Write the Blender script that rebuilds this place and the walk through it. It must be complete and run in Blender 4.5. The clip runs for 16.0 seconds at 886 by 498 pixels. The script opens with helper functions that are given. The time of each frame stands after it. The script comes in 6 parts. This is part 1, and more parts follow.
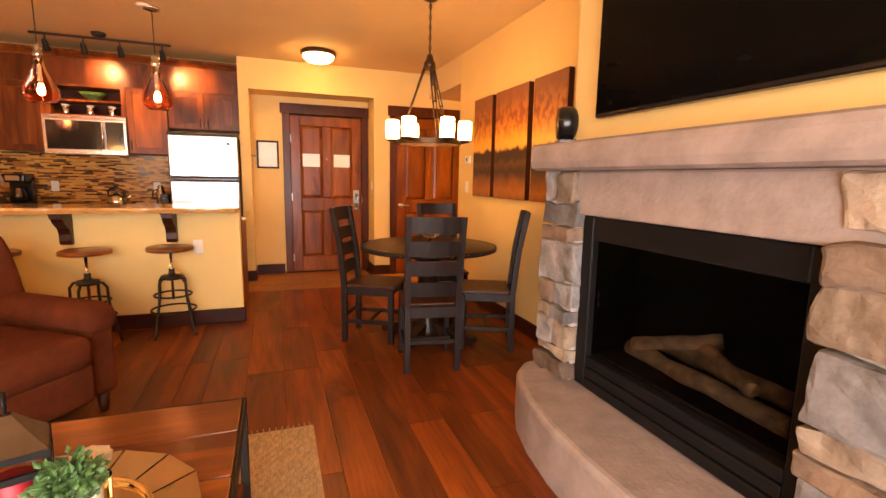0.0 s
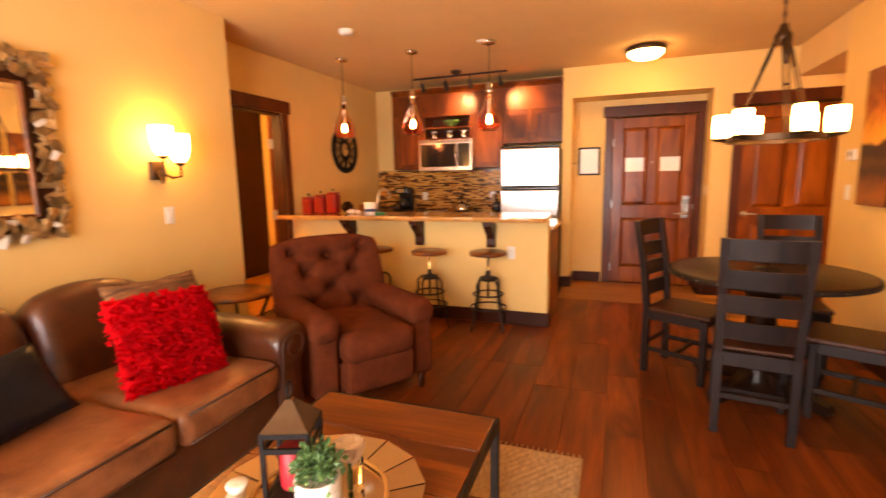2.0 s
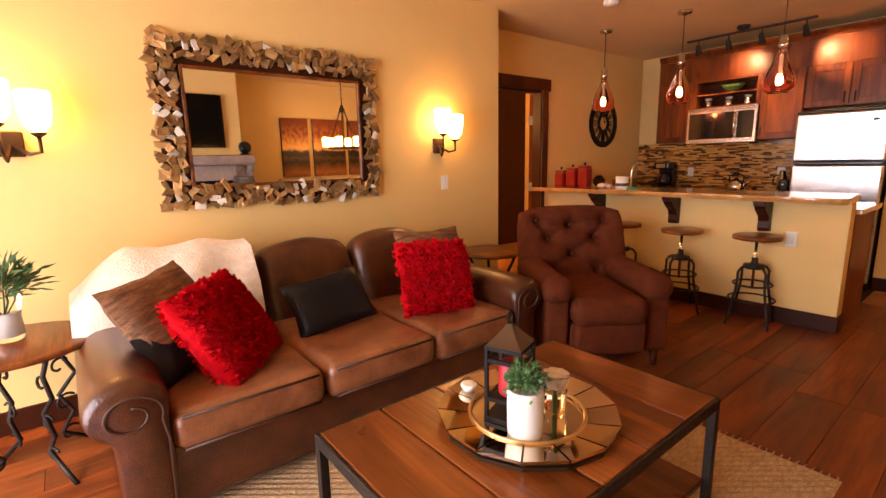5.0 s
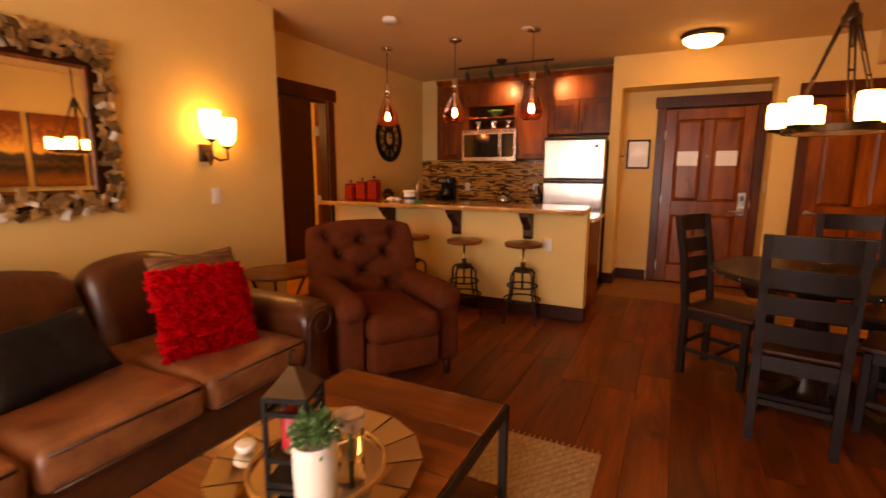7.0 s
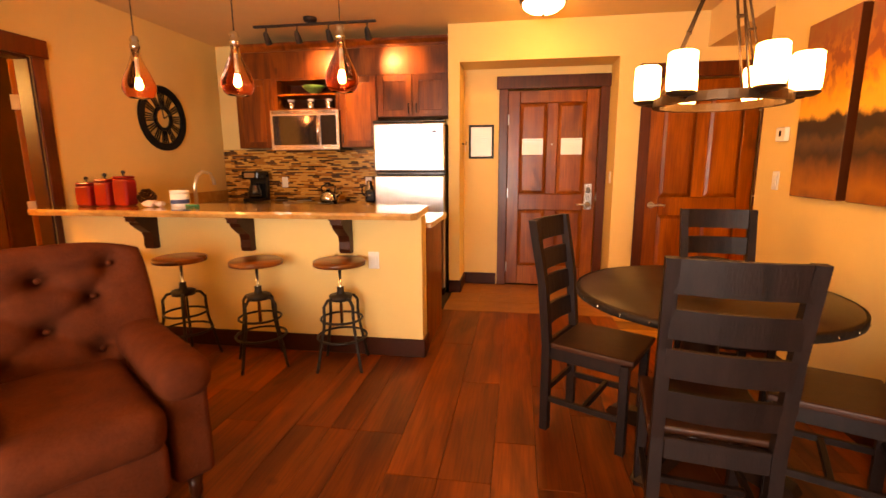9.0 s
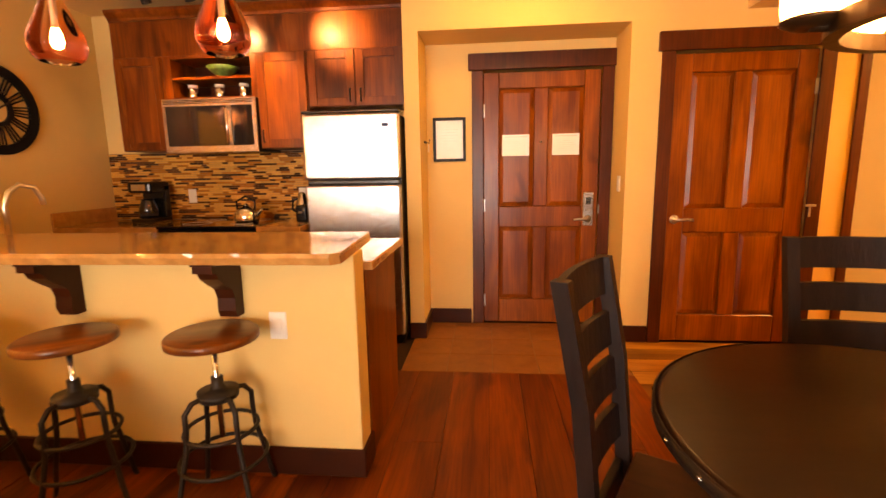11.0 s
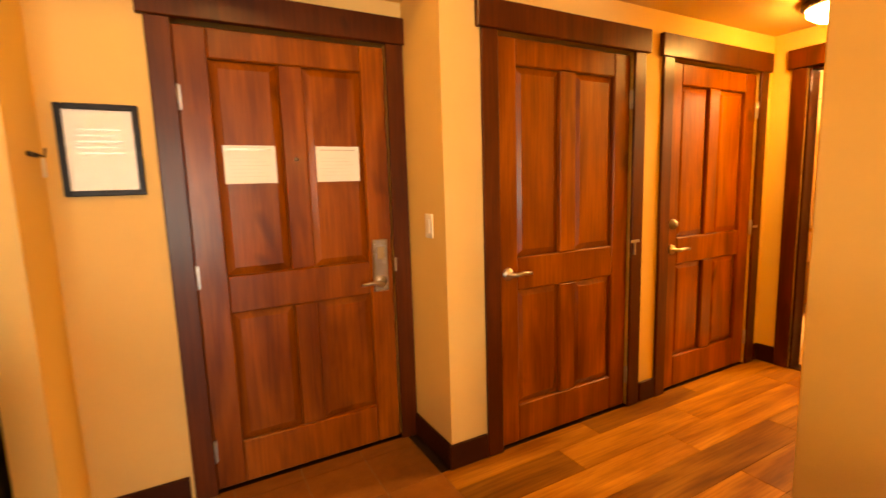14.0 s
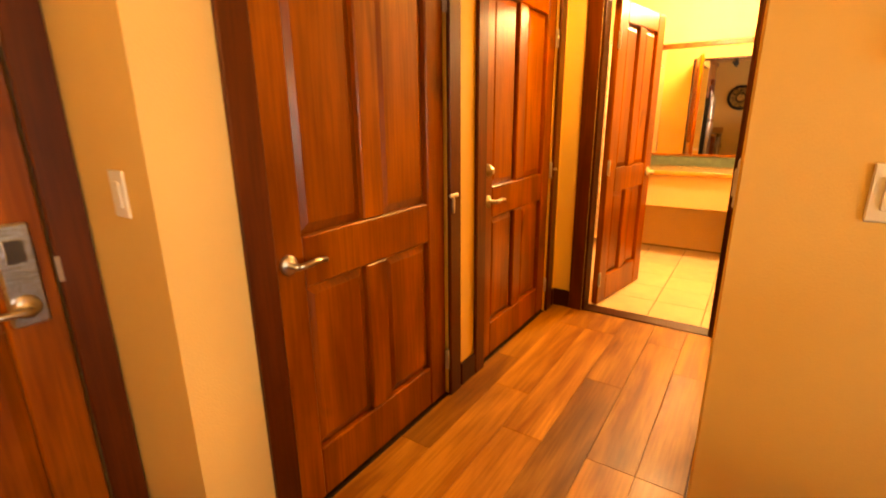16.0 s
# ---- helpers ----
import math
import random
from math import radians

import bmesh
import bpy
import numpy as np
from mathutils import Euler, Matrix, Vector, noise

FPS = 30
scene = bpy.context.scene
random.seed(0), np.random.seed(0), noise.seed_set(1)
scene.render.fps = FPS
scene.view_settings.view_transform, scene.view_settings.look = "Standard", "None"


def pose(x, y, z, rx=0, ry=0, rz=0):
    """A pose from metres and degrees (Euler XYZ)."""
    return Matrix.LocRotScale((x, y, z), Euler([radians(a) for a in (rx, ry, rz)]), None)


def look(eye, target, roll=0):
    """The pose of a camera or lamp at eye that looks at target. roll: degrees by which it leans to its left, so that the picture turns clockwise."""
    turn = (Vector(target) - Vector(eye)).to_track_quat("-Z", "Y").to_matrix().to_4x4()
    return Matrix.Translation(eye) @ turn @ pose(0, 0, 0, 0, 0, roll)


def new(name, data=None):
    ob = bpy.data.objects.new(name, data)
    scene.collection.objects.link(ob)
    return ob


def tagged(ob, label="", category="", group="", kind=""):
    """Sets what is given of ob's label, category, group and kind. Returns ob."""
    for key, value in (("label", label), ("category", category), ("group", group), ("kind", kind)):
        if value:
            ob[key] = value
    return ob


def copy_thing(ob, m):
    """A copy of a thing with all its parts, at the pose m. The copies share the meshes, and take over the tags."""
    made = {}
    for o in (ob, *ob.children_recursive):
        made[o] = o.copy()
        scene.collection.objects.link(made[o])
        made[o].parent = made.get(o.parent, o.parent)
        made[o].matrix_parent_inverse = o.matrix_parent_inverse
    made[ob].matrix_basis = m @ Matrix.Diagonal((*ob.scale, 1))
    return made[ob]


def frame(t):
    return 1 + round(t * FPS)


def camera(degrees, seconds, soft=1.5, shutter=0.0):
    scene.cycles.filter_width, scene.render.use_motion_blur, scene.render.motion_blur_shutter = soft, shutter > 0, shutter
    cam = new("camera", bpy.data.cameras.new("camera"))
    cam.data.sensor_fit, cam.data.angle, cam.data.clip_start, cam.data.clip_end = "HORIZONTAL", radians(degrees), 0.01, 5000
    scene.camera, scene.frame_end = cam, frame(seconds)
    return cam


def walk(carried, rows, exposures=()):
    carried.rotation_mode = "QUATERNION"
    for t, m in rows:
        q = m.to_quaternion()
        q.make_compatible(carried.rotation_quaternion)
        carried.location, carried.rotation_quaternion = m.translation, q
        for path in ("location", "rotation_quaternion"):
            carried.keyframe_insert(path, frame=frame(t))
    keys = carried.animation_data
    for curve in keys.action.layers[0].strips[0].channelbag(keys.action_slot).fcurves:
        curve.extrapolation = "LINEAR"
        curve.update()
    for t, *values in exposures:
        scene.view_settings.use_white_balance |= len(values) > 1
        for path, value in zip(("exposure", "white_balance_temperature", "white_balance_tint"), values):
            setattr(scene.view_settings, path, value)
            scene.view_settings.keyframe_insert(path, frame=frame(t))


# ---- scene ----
import itertools
cam = camera(87.1, 16.0, 1.5, 0.4)
PATH = [
    (0, (3.562, 2.201, 1.275), (4.233, 4.061, 0.976), 1.1),
    (0.5, (3.555, 2.267, 1.282), (4.201, 4.13, 0.948), 0.6),
    (1, (3.666, 2.351, 1.352), (4.002, 4.293, 1.009), -0.8),
    (1.5, (3.729, 2.391, 1.365), (3.581, 4.359, 1.041), -0.7),
    (2, (3.814, 2.367, 1.351), (3.128, 4.222, 1.053), -1.1),
    (2.5, (3.852, 2.377, 1.323), (2.795, 4.043, 0.993), -1.4),
    (3, (3.915, 2.272, 1.344), (2.625, 3.752, 0.962), -1.3),
    (3.5, (4.023, 2.222, 1.327), (2.551, 3.518, 0.933), -1.6),
    (6, (4.021, 2.245, 1.315), (2.481, 3.466, 0.945), -1.2),
    (6.5, (3.952, 2.163, 1.312), (2.766, 3.74, 0.987), -0.2),
    (7, (3.928, 2.406, 1.314), (3.053, 4.175, 0.988), 0.2),
    (7.5, (3.993, 2.625, 1.325), (3.332, 4.481, 0.979), -0.5),
    (8, (3.953, 2.922, 1.329), (3.461, 4.829, 0.977), -0.2),
    (8.5, (3.882, 3.281, 1.279), (3.504, 5.215, 0.939), -0.2),
    (9, (3.888, 3.569, 1.301), (3.575, 5.512, 0.944), -0.3),
    (11.5, (3.739, 5.055, 1.286), (3.635, 7.025, 0.957), -1.4),
    (12, (3.686, 5.356, 1.37), (3.71, 7.324, 1.014), -1.6),
    (12.5, (3.786, 5.664, 1.405), (3.938, 7.627, 1.051), -1.7),
    (13, (3.617, 5.867, 1.336), (4.092, 7.79, 1.06), -1.5),
    (13.5, (3.614, 6.191, 1.385), (4.371, 8.02, 1.095), -1.6),
    (14, (3.755, 6.374, 1.359), (4.704, 8.114, 1.09), -1.8),
    (14.5, (3.831, 6.645, 1.399), (5.041, 8.207, 1.09), -1.5),
    (15, (3.964, 6.864, 1.383), (5.378, 8.245, 1.074), -1.0),
    (15.5, (4.1, 6.992, 1.381), (5.655, 8.207, 1.057), -0.4),
    (16, (4.266, 7.077, 1.342), (5.864, 8.15, 0.798), -0.6),
]
EXPOSURES = [(0.0, 0.45, 8200, 26), (1.5, 0.45, 8600, 28), (2.5, 0.58, 8400, 29), (3.7, 0.68, 7600, 30), (5.8, -0.7, 7200, 30), (6.5, -0.8, 9400, 37), (7.2, -0.45, 10000, 36), (8.0, 0.05, 10000, 34), (8.6, 0.42, 10000, 32), (9.2, 0.57, 10000, 29), (11.5, 0.52, 9800, 27), (13.0, 0.42, 10200, 22), (14.5, 0.45, 10800, 16), (16.0, 0.45, 10400, 16)]
walk(cam, [(t, look(eye, target, roll)) for t, eye, target, roll in PATH], EXPOSURES)

# ---- light: daylight from the glazed south wall, warm lamps indoors ----
world = bpy.data.worlds.new("world")
scene.world = world
world.use_nodes = True
wn = world.node_tree.nodes
sky = wn.new("ShaderNodeTexSky")
sky.sky_type, sky.sun_disc, sky.sun_elevation, sky.sun_rotation = "NISHITA", False, radians(40), radians(150)
world.node_tree.links.new(sky.outputs[0], wn["Background"].inputs[0])
wn["Background"].inputs[1].default_value = 0.12
sun = new("sun", bpy.data.lights.new("sun", "SUN"))
sun.data.energy, sun.data.angle, sun.data.color = 2.0, radians(0.5), (1, 0.95, 0.88)
sun.matrix_world = look((6, -6, 8), (3, 2, 0))
day = bpy.data.lights.new("daylight", "AREA")
day.shape, day.size, day.size_y, day.energy, day.color = "RECTANGLE", 2.8, 2.1, 225, (0.82, 0.91, 1.0)
window_light = new("window_daylight", day)
window_light.matrix_world = look((2.75, 0.28, 1.15), (2.75, 2.0, 1.15))


# ---- materials ----
def mat(name, col, rough=0.5, metal=0.0, var=0.12, scale=8.0, bump=0.1, bscale=60.0, stretch=(1, 1, 1), col2=None, rnd=0.0, coat=0.0, emit=0.0, ecol=None, trans=0.0, ior=1.45, sheen=0.0, spec=None):
    m = bpy.data.materials.new(name)
    m.use_nodes = True
    nt = m.node_tree
    n, l = nt.nodes, nt.links
    b = n["Principled BSDF"]
    b.inputs["Roughness"].default_value, b.inputs["Metallic"].default_value = rough, metal
    b.inputs["Coat Weight"].default_value, b.inputs["Transmission Weight"].default_value = coat, trans
    b.inputs["Coat Roughness"].default_value = 0.15
    b.inputs["IOR"].default_value, b.inputs["Sheen Weight"].default_value = ior, sheen
    if spec is not None:
        b.inputs["Specular IOR Level"].default_value = spec
    if emit:
        b.inputs["Emission Color"].default_value, b.inputs["Emission Strength"].default_value = (*(ecol or col), 1), emit
    tc = n.new("ShaderNodeTexCoord")
    mp = n.new("ShaderNodeMapping")
    mp.inputs["Scale"].default_value = stretch
    oi = n.new("ShaderNodeObjectInfo")
    add = n.new("ShaderNodeVectorMath")
    add.operation = "MULTIPLY_ADD"
    l.new(oi.outputs["Random"], add.inputs[0])
    add.inputs[1].default_value = (37, 11, 23) if rnd else (0, 0, 0)
    l.new(tc.outputs["Object"], add.inputs[2])
    l.new(add.outputs[0], mp.inputs[0])
    big = n.new("ShaderNodeTexNoise")
    big.inputs["Scale"].default_value, big.inputs["Detail"].default_value, big.inputs["Roughness"].default_value = scale, 6, 0.65
    l.new(mp.outputs[0], big.inputs["Vector"])
    ramp = n.new("ShaderNodeValToRGB")
    c2 = col2 or tuple(c * (1 - 2.2 * var) for c in col)
    ramp.color_ramp.elements[0].position, ramp.color_ramp.elements[1].position = 0.3, 0.7
    ramp.color_ramp.elements[0].color, ramp.color_ramp.elements[1].color = (*c2, 1), (*col, 1)
    l.new(big.outputs["Fac"], ramp.inputs[0])
    out = ramp.outputs[0]
    if rnd:
        hsv = n.new("ShaderNodeHueSaturation")
        mr = n.new("ShaderNodeMapRange")
        mr.inputs["To Min"].default_value, mr.inputs["To Max"].default_value = 1 - rnd, 1 + rnd
        l.new(oi.outputs["Random"], mr.inputs[0])
        l.new(mr.outputs[0], hsv.inputs["Value"])
        l.new(out, hsv.inputs["Color"])
        out = hsv.outputs[0]
    l.new(out, b.inputs["Base Color"])
    fine = n.new("ShaderNodeTexNoise")
    fine.inputs["Scale"].default_value, fine.inputs["Detail"].default_value = bscale, 4
    l.new(mp.outputs[0], fine.inputs["Vector"])
    rr = n.new("ShaderNodeMapRange")
    rr.inputs["To Min"].default_value, rr.inputs["To Max"].default_value = max(0.0, rough * 0.8), min(1.0, rough * 1.2)
    l.new(fine.outputs["Fac"], rr.inputs[0])
    l.new(rr.outputs[0], b.inputs["Roughness"])
    if bump:
        bp = n.new("ShaderNodeBump")
        bp.inputs["Strength"].default_value, bp.inputs["Distance"].default_value = bump, 0.01
        l.new(fine.outputs["Fac"], bp.inputs["Height"])
        l.new(bp.outputs[0], b.inputs["Normal"])
    return m


def wood(name, col, dark, axis, rough, rnd, coat, knots):
    """Stained timber: long soft figure along one axis, pores, and knots that bend the grain."""
    m = bpy.data.materials.new(name)
    m.use_nodes = True
    n, l = m.node_tree.nodes, m.node_tree.links
    b = n["Principled BSDF"]
    b.inputs["Coat Weight"].default_value, b.inputs["Coat Roughness"].default_value = coat, 0.18
    b.inputs["Specular IOR Level"].default_value = 0.24
    tc, oi = n.new("ShaderNodeTexCoord"), n.new("ShaderNodeObjectInfo")
    off = n.new("ShaderNodeVectorMath")
    off.operation = "MULTIPLY_ADD"
    l.new(oi.outputs["Random"], off.inputs[0])
    off.inputs[1].default_value = (37, 11, 23)
    l.new(tc.outputs["Object"], off.inputs[2])

    def field(stretch, scale, detail, distortion=0.0):
        mp, nz = n.new("ShaderNodeMapping"), n.new("ShaderNodeTexNoise")
        mp.inputs["Scale"].default_value = [stretch[1] if k == axis else stretch[0] for k in range(3)]
        l.new(off.outputs[0], mp.inputs[0])
        l.new(mp.outputs[0], nz.inputs["Vector"])
        nz.inputs["Scale"].default_value, nz.inputs["Detail"].default_value, nz.inputs["Distortion"].default_value = scale, detail, distortion
        return nz.outputs["Fac"]

    def ramp(fac, p0, p1, c0, c1):
        q = n.new("ShaderNodeValToRGB")
        q.color_ramp.elements[0].position, q.color_ramp.elements[1].position = p0, p1
        q.color_ramp.elements[0].color, q.color_ramp.elements[1].color = c0, c1
        l.new(fac, q.inputs[0])
        return q.outputs[0]

    def blend(kind, fac, a, c):
        q = n.new("ShaderNodeMixRGB")
        q.blend_type = kind
        if isinstance(fac, float):
            q.inputs[0].default_value = fac
        else:
            l.new(fac, q.inputs[0])
        l.new(a, q.inputs[1])
        if isinstance(c, tuple):
            q.inputs[2].default_value = c
        else:
            l.new(c, q.inputs[2])
        return q.outputs[0]

    figure = field((2.6, 0.45), 2.2, 5, 1.2 * knots)
    pores = field((34, 1.4), 2.6, 4)
    blot = field((1.3, 0.8), 2.4, 3)
    spots = field((2.6, 1.5), 2.1, 1, 0.4)
    out = ramp(figure, 0.33, 0.66, (*dark, 1), (*col, 1))
    out = blend("MULTIPLY", 0.55, out, ramp(pores, 0.36, 0.60, (0.55, 0.5, 0.45, 1), (1, 1, 1, 1)))
    out = blend("MULTIPLY", 0.6, out, ramp(blot, 0.34, 0.62, (0.6, 0.52, 0.48, 1), (1, 1, 1, 1)))
    out = blend("MIX", ramp(spots, 0.70, 0.78, (0, 0, 0, 1), (0.75, 0.75, 0.75, 1)), out, tuple(0.4 * c for c in dark) + (1,))
    hsv, mr = n.new("ShaderNodeHueSaturation"), n.new("ShaderNodeMapRange")
    mr.inputs["To Min"].default_value, mr.inputs["To Max"].default_value = 1 - rnd, 1 + rnd
    l.new(oi.outputs["Random"], mr.inputs[0])
    l.new(mr.outputs[0], hsv.inputs["Value"])
    l.new(out, hsv.inputs["Color"])
    l.new(hsv.outputs[0], b.inputs["Base Color"])
    rr = n.new("ShaderNodeMapRange")
    rr.inputs["To Min"].default_value, rr.inputs["To Max"].default_value = rough * 0.75, rough * 1.3
    l.new(blot, rr.inputs[0])
    l.new(rr.outputs[0], b.inputs["Roughness"])
    bp = n.new("ShaderNodeBump")
    bp.inputs["Strength"].default_value, bp.inputs["Distance"].default_value = 0.12, 0.004
    l.new(pores, bp.inputs["Height"])
    l.new(bp.outputs[0], b.inputs["Normal"])
    return m


def tinted_glass(name, low, high, h):
    """Blown glass, deeper in colour towards the foot."""
    m = bpy.data.materials.new(name)
    m.use_nodes = True
    n, l = m.node_tree.nodes, m.node_tree.links
    b = n["Principled BSDF"]
    b.inputs["Roughness"].default_value, b.inputs["Transmission Weight"].default_value, b.inputs["IOR"].default_value = 0.03, 1.0, 1.25
    tc, sep, q = n.new("ShaderNodeTexCoord"), n.new("ShaderNodeSeparateXYZ"), n.new("ShaderNodeValToRGB")
    l.new(tc.outputs["Generated"], sep.inputs[0])
    l.new(sep.outputs["Z"], q.inputs[0])
    q.color_ramp.elements[0].position, q.color_ramp.elements[1].position = 0.12, h
    q.color_ramp.elements[0].color, q.color_ramp.elements[1].color = (*low, 1), (*high, 1)
    l.new(q.outputs[0], b.inputs["Base Color"])
    return m


M_wall = mat("wall_paint", (0.77, 0.525, 0.20), 0.7, var=0.03, scale=2, bump=0.12, bscale=180)
M_ceil = mat("ceiling_paint", (0.74, 0.51, 0.24), 0.85, var=0.03, scale=2, bump=0.1, bscale=160)
M_trim = mat("dark_trim_wood", (0.052, 0.011, 0.0035), 0.38, var=0.2, scale=3, bscale=40, stretch=(1, 1, 1), bump=0.05, coat=0.0, spec=0.22)
M_door = wood("door_wood", (0.36, 0.092, 0.011), (0.17, 0.033, 0.0035), 2, 0.33, 0.08, 0.2, 0.7)
M_casing = wood("casing_wood", (0.13, 0.027, 0.004), (0.065, 0.011, 0.002), 2, 0.36, 0.08, 0.1, 0.6)
M_cab = wood("cabinet_wood", (0.26, 0.066, 0.009), (0.10, 0.020, 0.003), 2, 0.36, 0.12, 0.08, 1.0)
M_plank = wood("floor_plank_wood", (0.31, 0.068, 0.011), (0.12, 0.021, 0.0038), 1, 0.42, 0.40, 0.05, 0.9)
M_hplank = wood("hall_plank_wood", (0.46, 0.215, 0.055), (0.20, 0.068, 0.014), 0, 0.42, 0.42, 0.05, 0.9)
M_sub = mat("subfloor", (0.03, 0.012, 0.005), 0.8)
M_tile = mat("entry_floor_tile", (0.30, 0.115, 0.032), 0.5, var=0.15, scale=9, bump=0.2, bscale=70, rnd=0.06)
M_btile = mat("bath_floor_tile", (0.66, 0.52, 0.33), 0.4, var=0.1, scale=5, bump=0.05, rnd=0.06)
M_grout = mat("grout", (0.30, 0.20, 0.11), 0.9)
M_stone = mat("field_stone_grey", (0.34, 0.32, 0.31), 0.85, scale=5, bump=1.0, bscale=22, rnd=0.4, col2=(0.10, 0.085, 0.075))
M_stone2 = mat("field_stone_tan", (0.38, 0.29, 0.21), 0.85, scale=5, bump=1.0, bscale=22, rnd=0.35, col2=(0.13, 0.08, 0.05))
M_stone3 = mat("field_stone_rust", (0.27, 0.18, 0.12), 0.85, scale=5, bump=1.0, bscale=22, rnd=0.35, col2=(0.09, 0.05, 0.035))
M_mortar = mat("mortar", (0.52, 0.46, 0.40), 0.95, var=0.15, scale=20, bump=0.8, bscale=60)
M_slab = mat("cast_stone_slab", (0.38, 0.295, 0.26), 0.7, var=0.16, scale=7, bump=0.25, bscale=50)
M_black = mat("black_metal", (0.012, 0.011, 0.011), 0.4, 0.3, bump=0.03, spec=0.2)
M_dglass = mat("dark_glass", (0.008, 0.008, 0.01), 0.06, bump=0, coat=0.5)
M_screen = mat("tv_screen", (0.002, 0.002, 0.002), 0.04, bump=0, spec=0.1)
M_log = mat("ceramic_log", (0.30, 0.17, 0.085), 0.9, var=0.3, scale=14, bump=0.9, bscale=40, col2=(0.08, 0.05, 0.03))
M_logcut = mat("log_cut_face", (0.36, 0.22, 0.11), 0.9, var=0.2, scale=30, bump=0.4)
M_steel = mat("stainless_steel", (0.62, 0.60, 0.58), 0.27, 1.0, var=0.03, scale=4, bump=0.03, bscale=30, stretch=(0.5, 0.5, 60))
M_chrome = mat("chrome", (0.75, 0.74, 0.72), 0.15, 1.0, bump=0)
M_nickel = mat("satin_nickel", (0.62, 0.58, 0.52), 0.3, 1.0, bump=0)
M_iron = mat("aged_iron", (0.045, 0.035, 0.028), 0.5, 0.7, var=0.2, scale=20, bump=0.2)
M_bronze = mat("bronze_metal", (0.09, 0.05, 0.025), 0.42, 0.8, var=0.15, scale=12, bump=0.05)
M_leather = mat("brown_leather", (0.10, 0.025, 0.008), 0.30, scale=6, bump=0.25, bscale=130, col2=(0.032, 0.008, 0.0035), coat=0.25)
# seat leather: worn, and its colour also paled for the daylight gloss on top
M_seatlea = mat("worn_glossed_tan_leather", (0.33, 0.125, 0.052), 0.30, scale=7, bump=0.25, bscale=130, col2=(0.13, 0.040, 0.016), coat=0.35)
M_suede = mat("rust_brown_suede", (0.125, 0.027, 0.0085), 0.9, var=0.2, scale=9, bump=0.35, bscale=90, sheen=0.0, spec=0.15, col2=(0.07, 0.014, 0.005))
M_piping = mat("leather_piping", (0.06, 0.022, 0.012), 0.5)
M_blea = mat("black_leather", (0.007, 0.0065, 0.009), 0.36, bump=0.9, bscale=16, spec=0.22)
M_red = mat("red_shag", (0.62, 0.005, 0.009), 0.85, var=0.2, scale=30, bump=0.6, bscale=90, sheen=0.0, spec=0.1)
M_weave = mat("brown_weave", (0.30, 0.13, 0.05), 0.9, scale=16, bump=1.0, bscale=60, stretch=(4, 0.7, 1), col2=(0.05, 0.018, 0.008))
M_throw = mat("cream_throw", (0.78, 0.68, 0.55), 0.95, var=0.12, scale=25, bump=0.7, bscale=110, sheen=0.3)
M_oldwood = wood("rustic_table_wood", (0.31, 0.090, 0.018), (0.10, 0.023, 0.0045), 0, 0.30, 0.15, 0.2, 1.2)
M_chair = mat("grey_brown_chair_wood", (0.020, 0.010, 0.0075), 0.42, scale=4, bscale=30, stretch=(5, 5, 1), bump=0.15, col2=(0.007, 0.0035, 0.003), rnd=0.1, spec=0.28)
M_seatw = mat("red_brown_seat_wood", (0.07, 0.022, 0.010), 0.4, var=0.25, scale=5, stretch=(6, 1, 1), bump=0.1, coat=0.05, spec=0.3)
M_ttop = mat("dark_tabletop", (0.022, 0.008, 0.0035), 0.35, var=0.2, scale=4, stretch=(1, 7, 1), bump=0.06, coat=0.05, spec=0.3)
M_jute = mat("jute_rug", (0.64, 0.42, 0.22), 0.95, var=0.22, scale=26, bump=1.0, bscale=70, stretch=(3, 1, 1))
M_granite = mat("granite", (0.60, 0.31, 0.10), 0.07, scale=9, bump=0.0, col2=(0.36, 0.165, 0.05), coat=0.8)
M_white = mat("white_plastic", (0.78, 0.74, 0.66), 0.4, var=0.02, bump=0)
M_paper = mat("white_paper", (0.82, 0.80, 0.74), 0.35, var=0.03, bump=0)
M_mirror = mat("mirror_glass", (0.93, 0.93, 0.92), 0.015, 1.0, var=0, bump=0)
M_bevel = mat("bronze_mirror_glass", (0.80, 0.68, 0.52), 0.06, 1.0, var=0.03, bump=0)
M_shade = mat("lit_frosted_glass", (0.9, 0.8, 0.62), 0.5, bump=0, emit=19.0, ecol=(1.0, 0.57, 0.20))
M_shade2 = mat("lit_sconce_glass", (0.9, 0.8, 0.62), 0.5, bump=0, emit=24.0, ecol=(1.0, 0.56, 0.19))
M_dome = mat("lit_dome_glass", (0.9, 0.8, 0.62), 0.5, bump=0, emit=34.0, ecol=(1.0, 0.60, 0.22))
M_dome2 = mat("lit_hall_dome_glass", (0.9, 0.8, 0.62), 0.5, bump=0, emit=70.0, ecol=(1.0, 0.60, 0.20))
M_bulb = mat("lit_bulb", (1, 0.7, 0.4), 0.4, bump=0, emit=150.0, ecol=(1.0, 0.55, 0.20))
M_lens = mat("lit_spot_lens", (1, 0.8, 0.55), 0.4, bump=0, emit=12.0, ecol=(1.0, 0.68, 0.34))
M_pend = tinted_glass("red_amber_glass", (0.98, 0.22, 0.14), (0.98, 0.74, 0.58), 0.75)
M_clear = mat("clear_glass", (0.97, 0.97, 0.96), 0.02, var=0, bump=0, trans=1.0, ior=1.3)
M_leaf = mat("green_leaf", (0.09, 0.21, 0.06), 0.5, var=0.3, scale=40, bump=0.1, rnd=0.3)
M_potw = mat("white_ceramic", (0.78, 0.75, 0.70), 0.25, var=0.03, scale=6, bump=0.02)
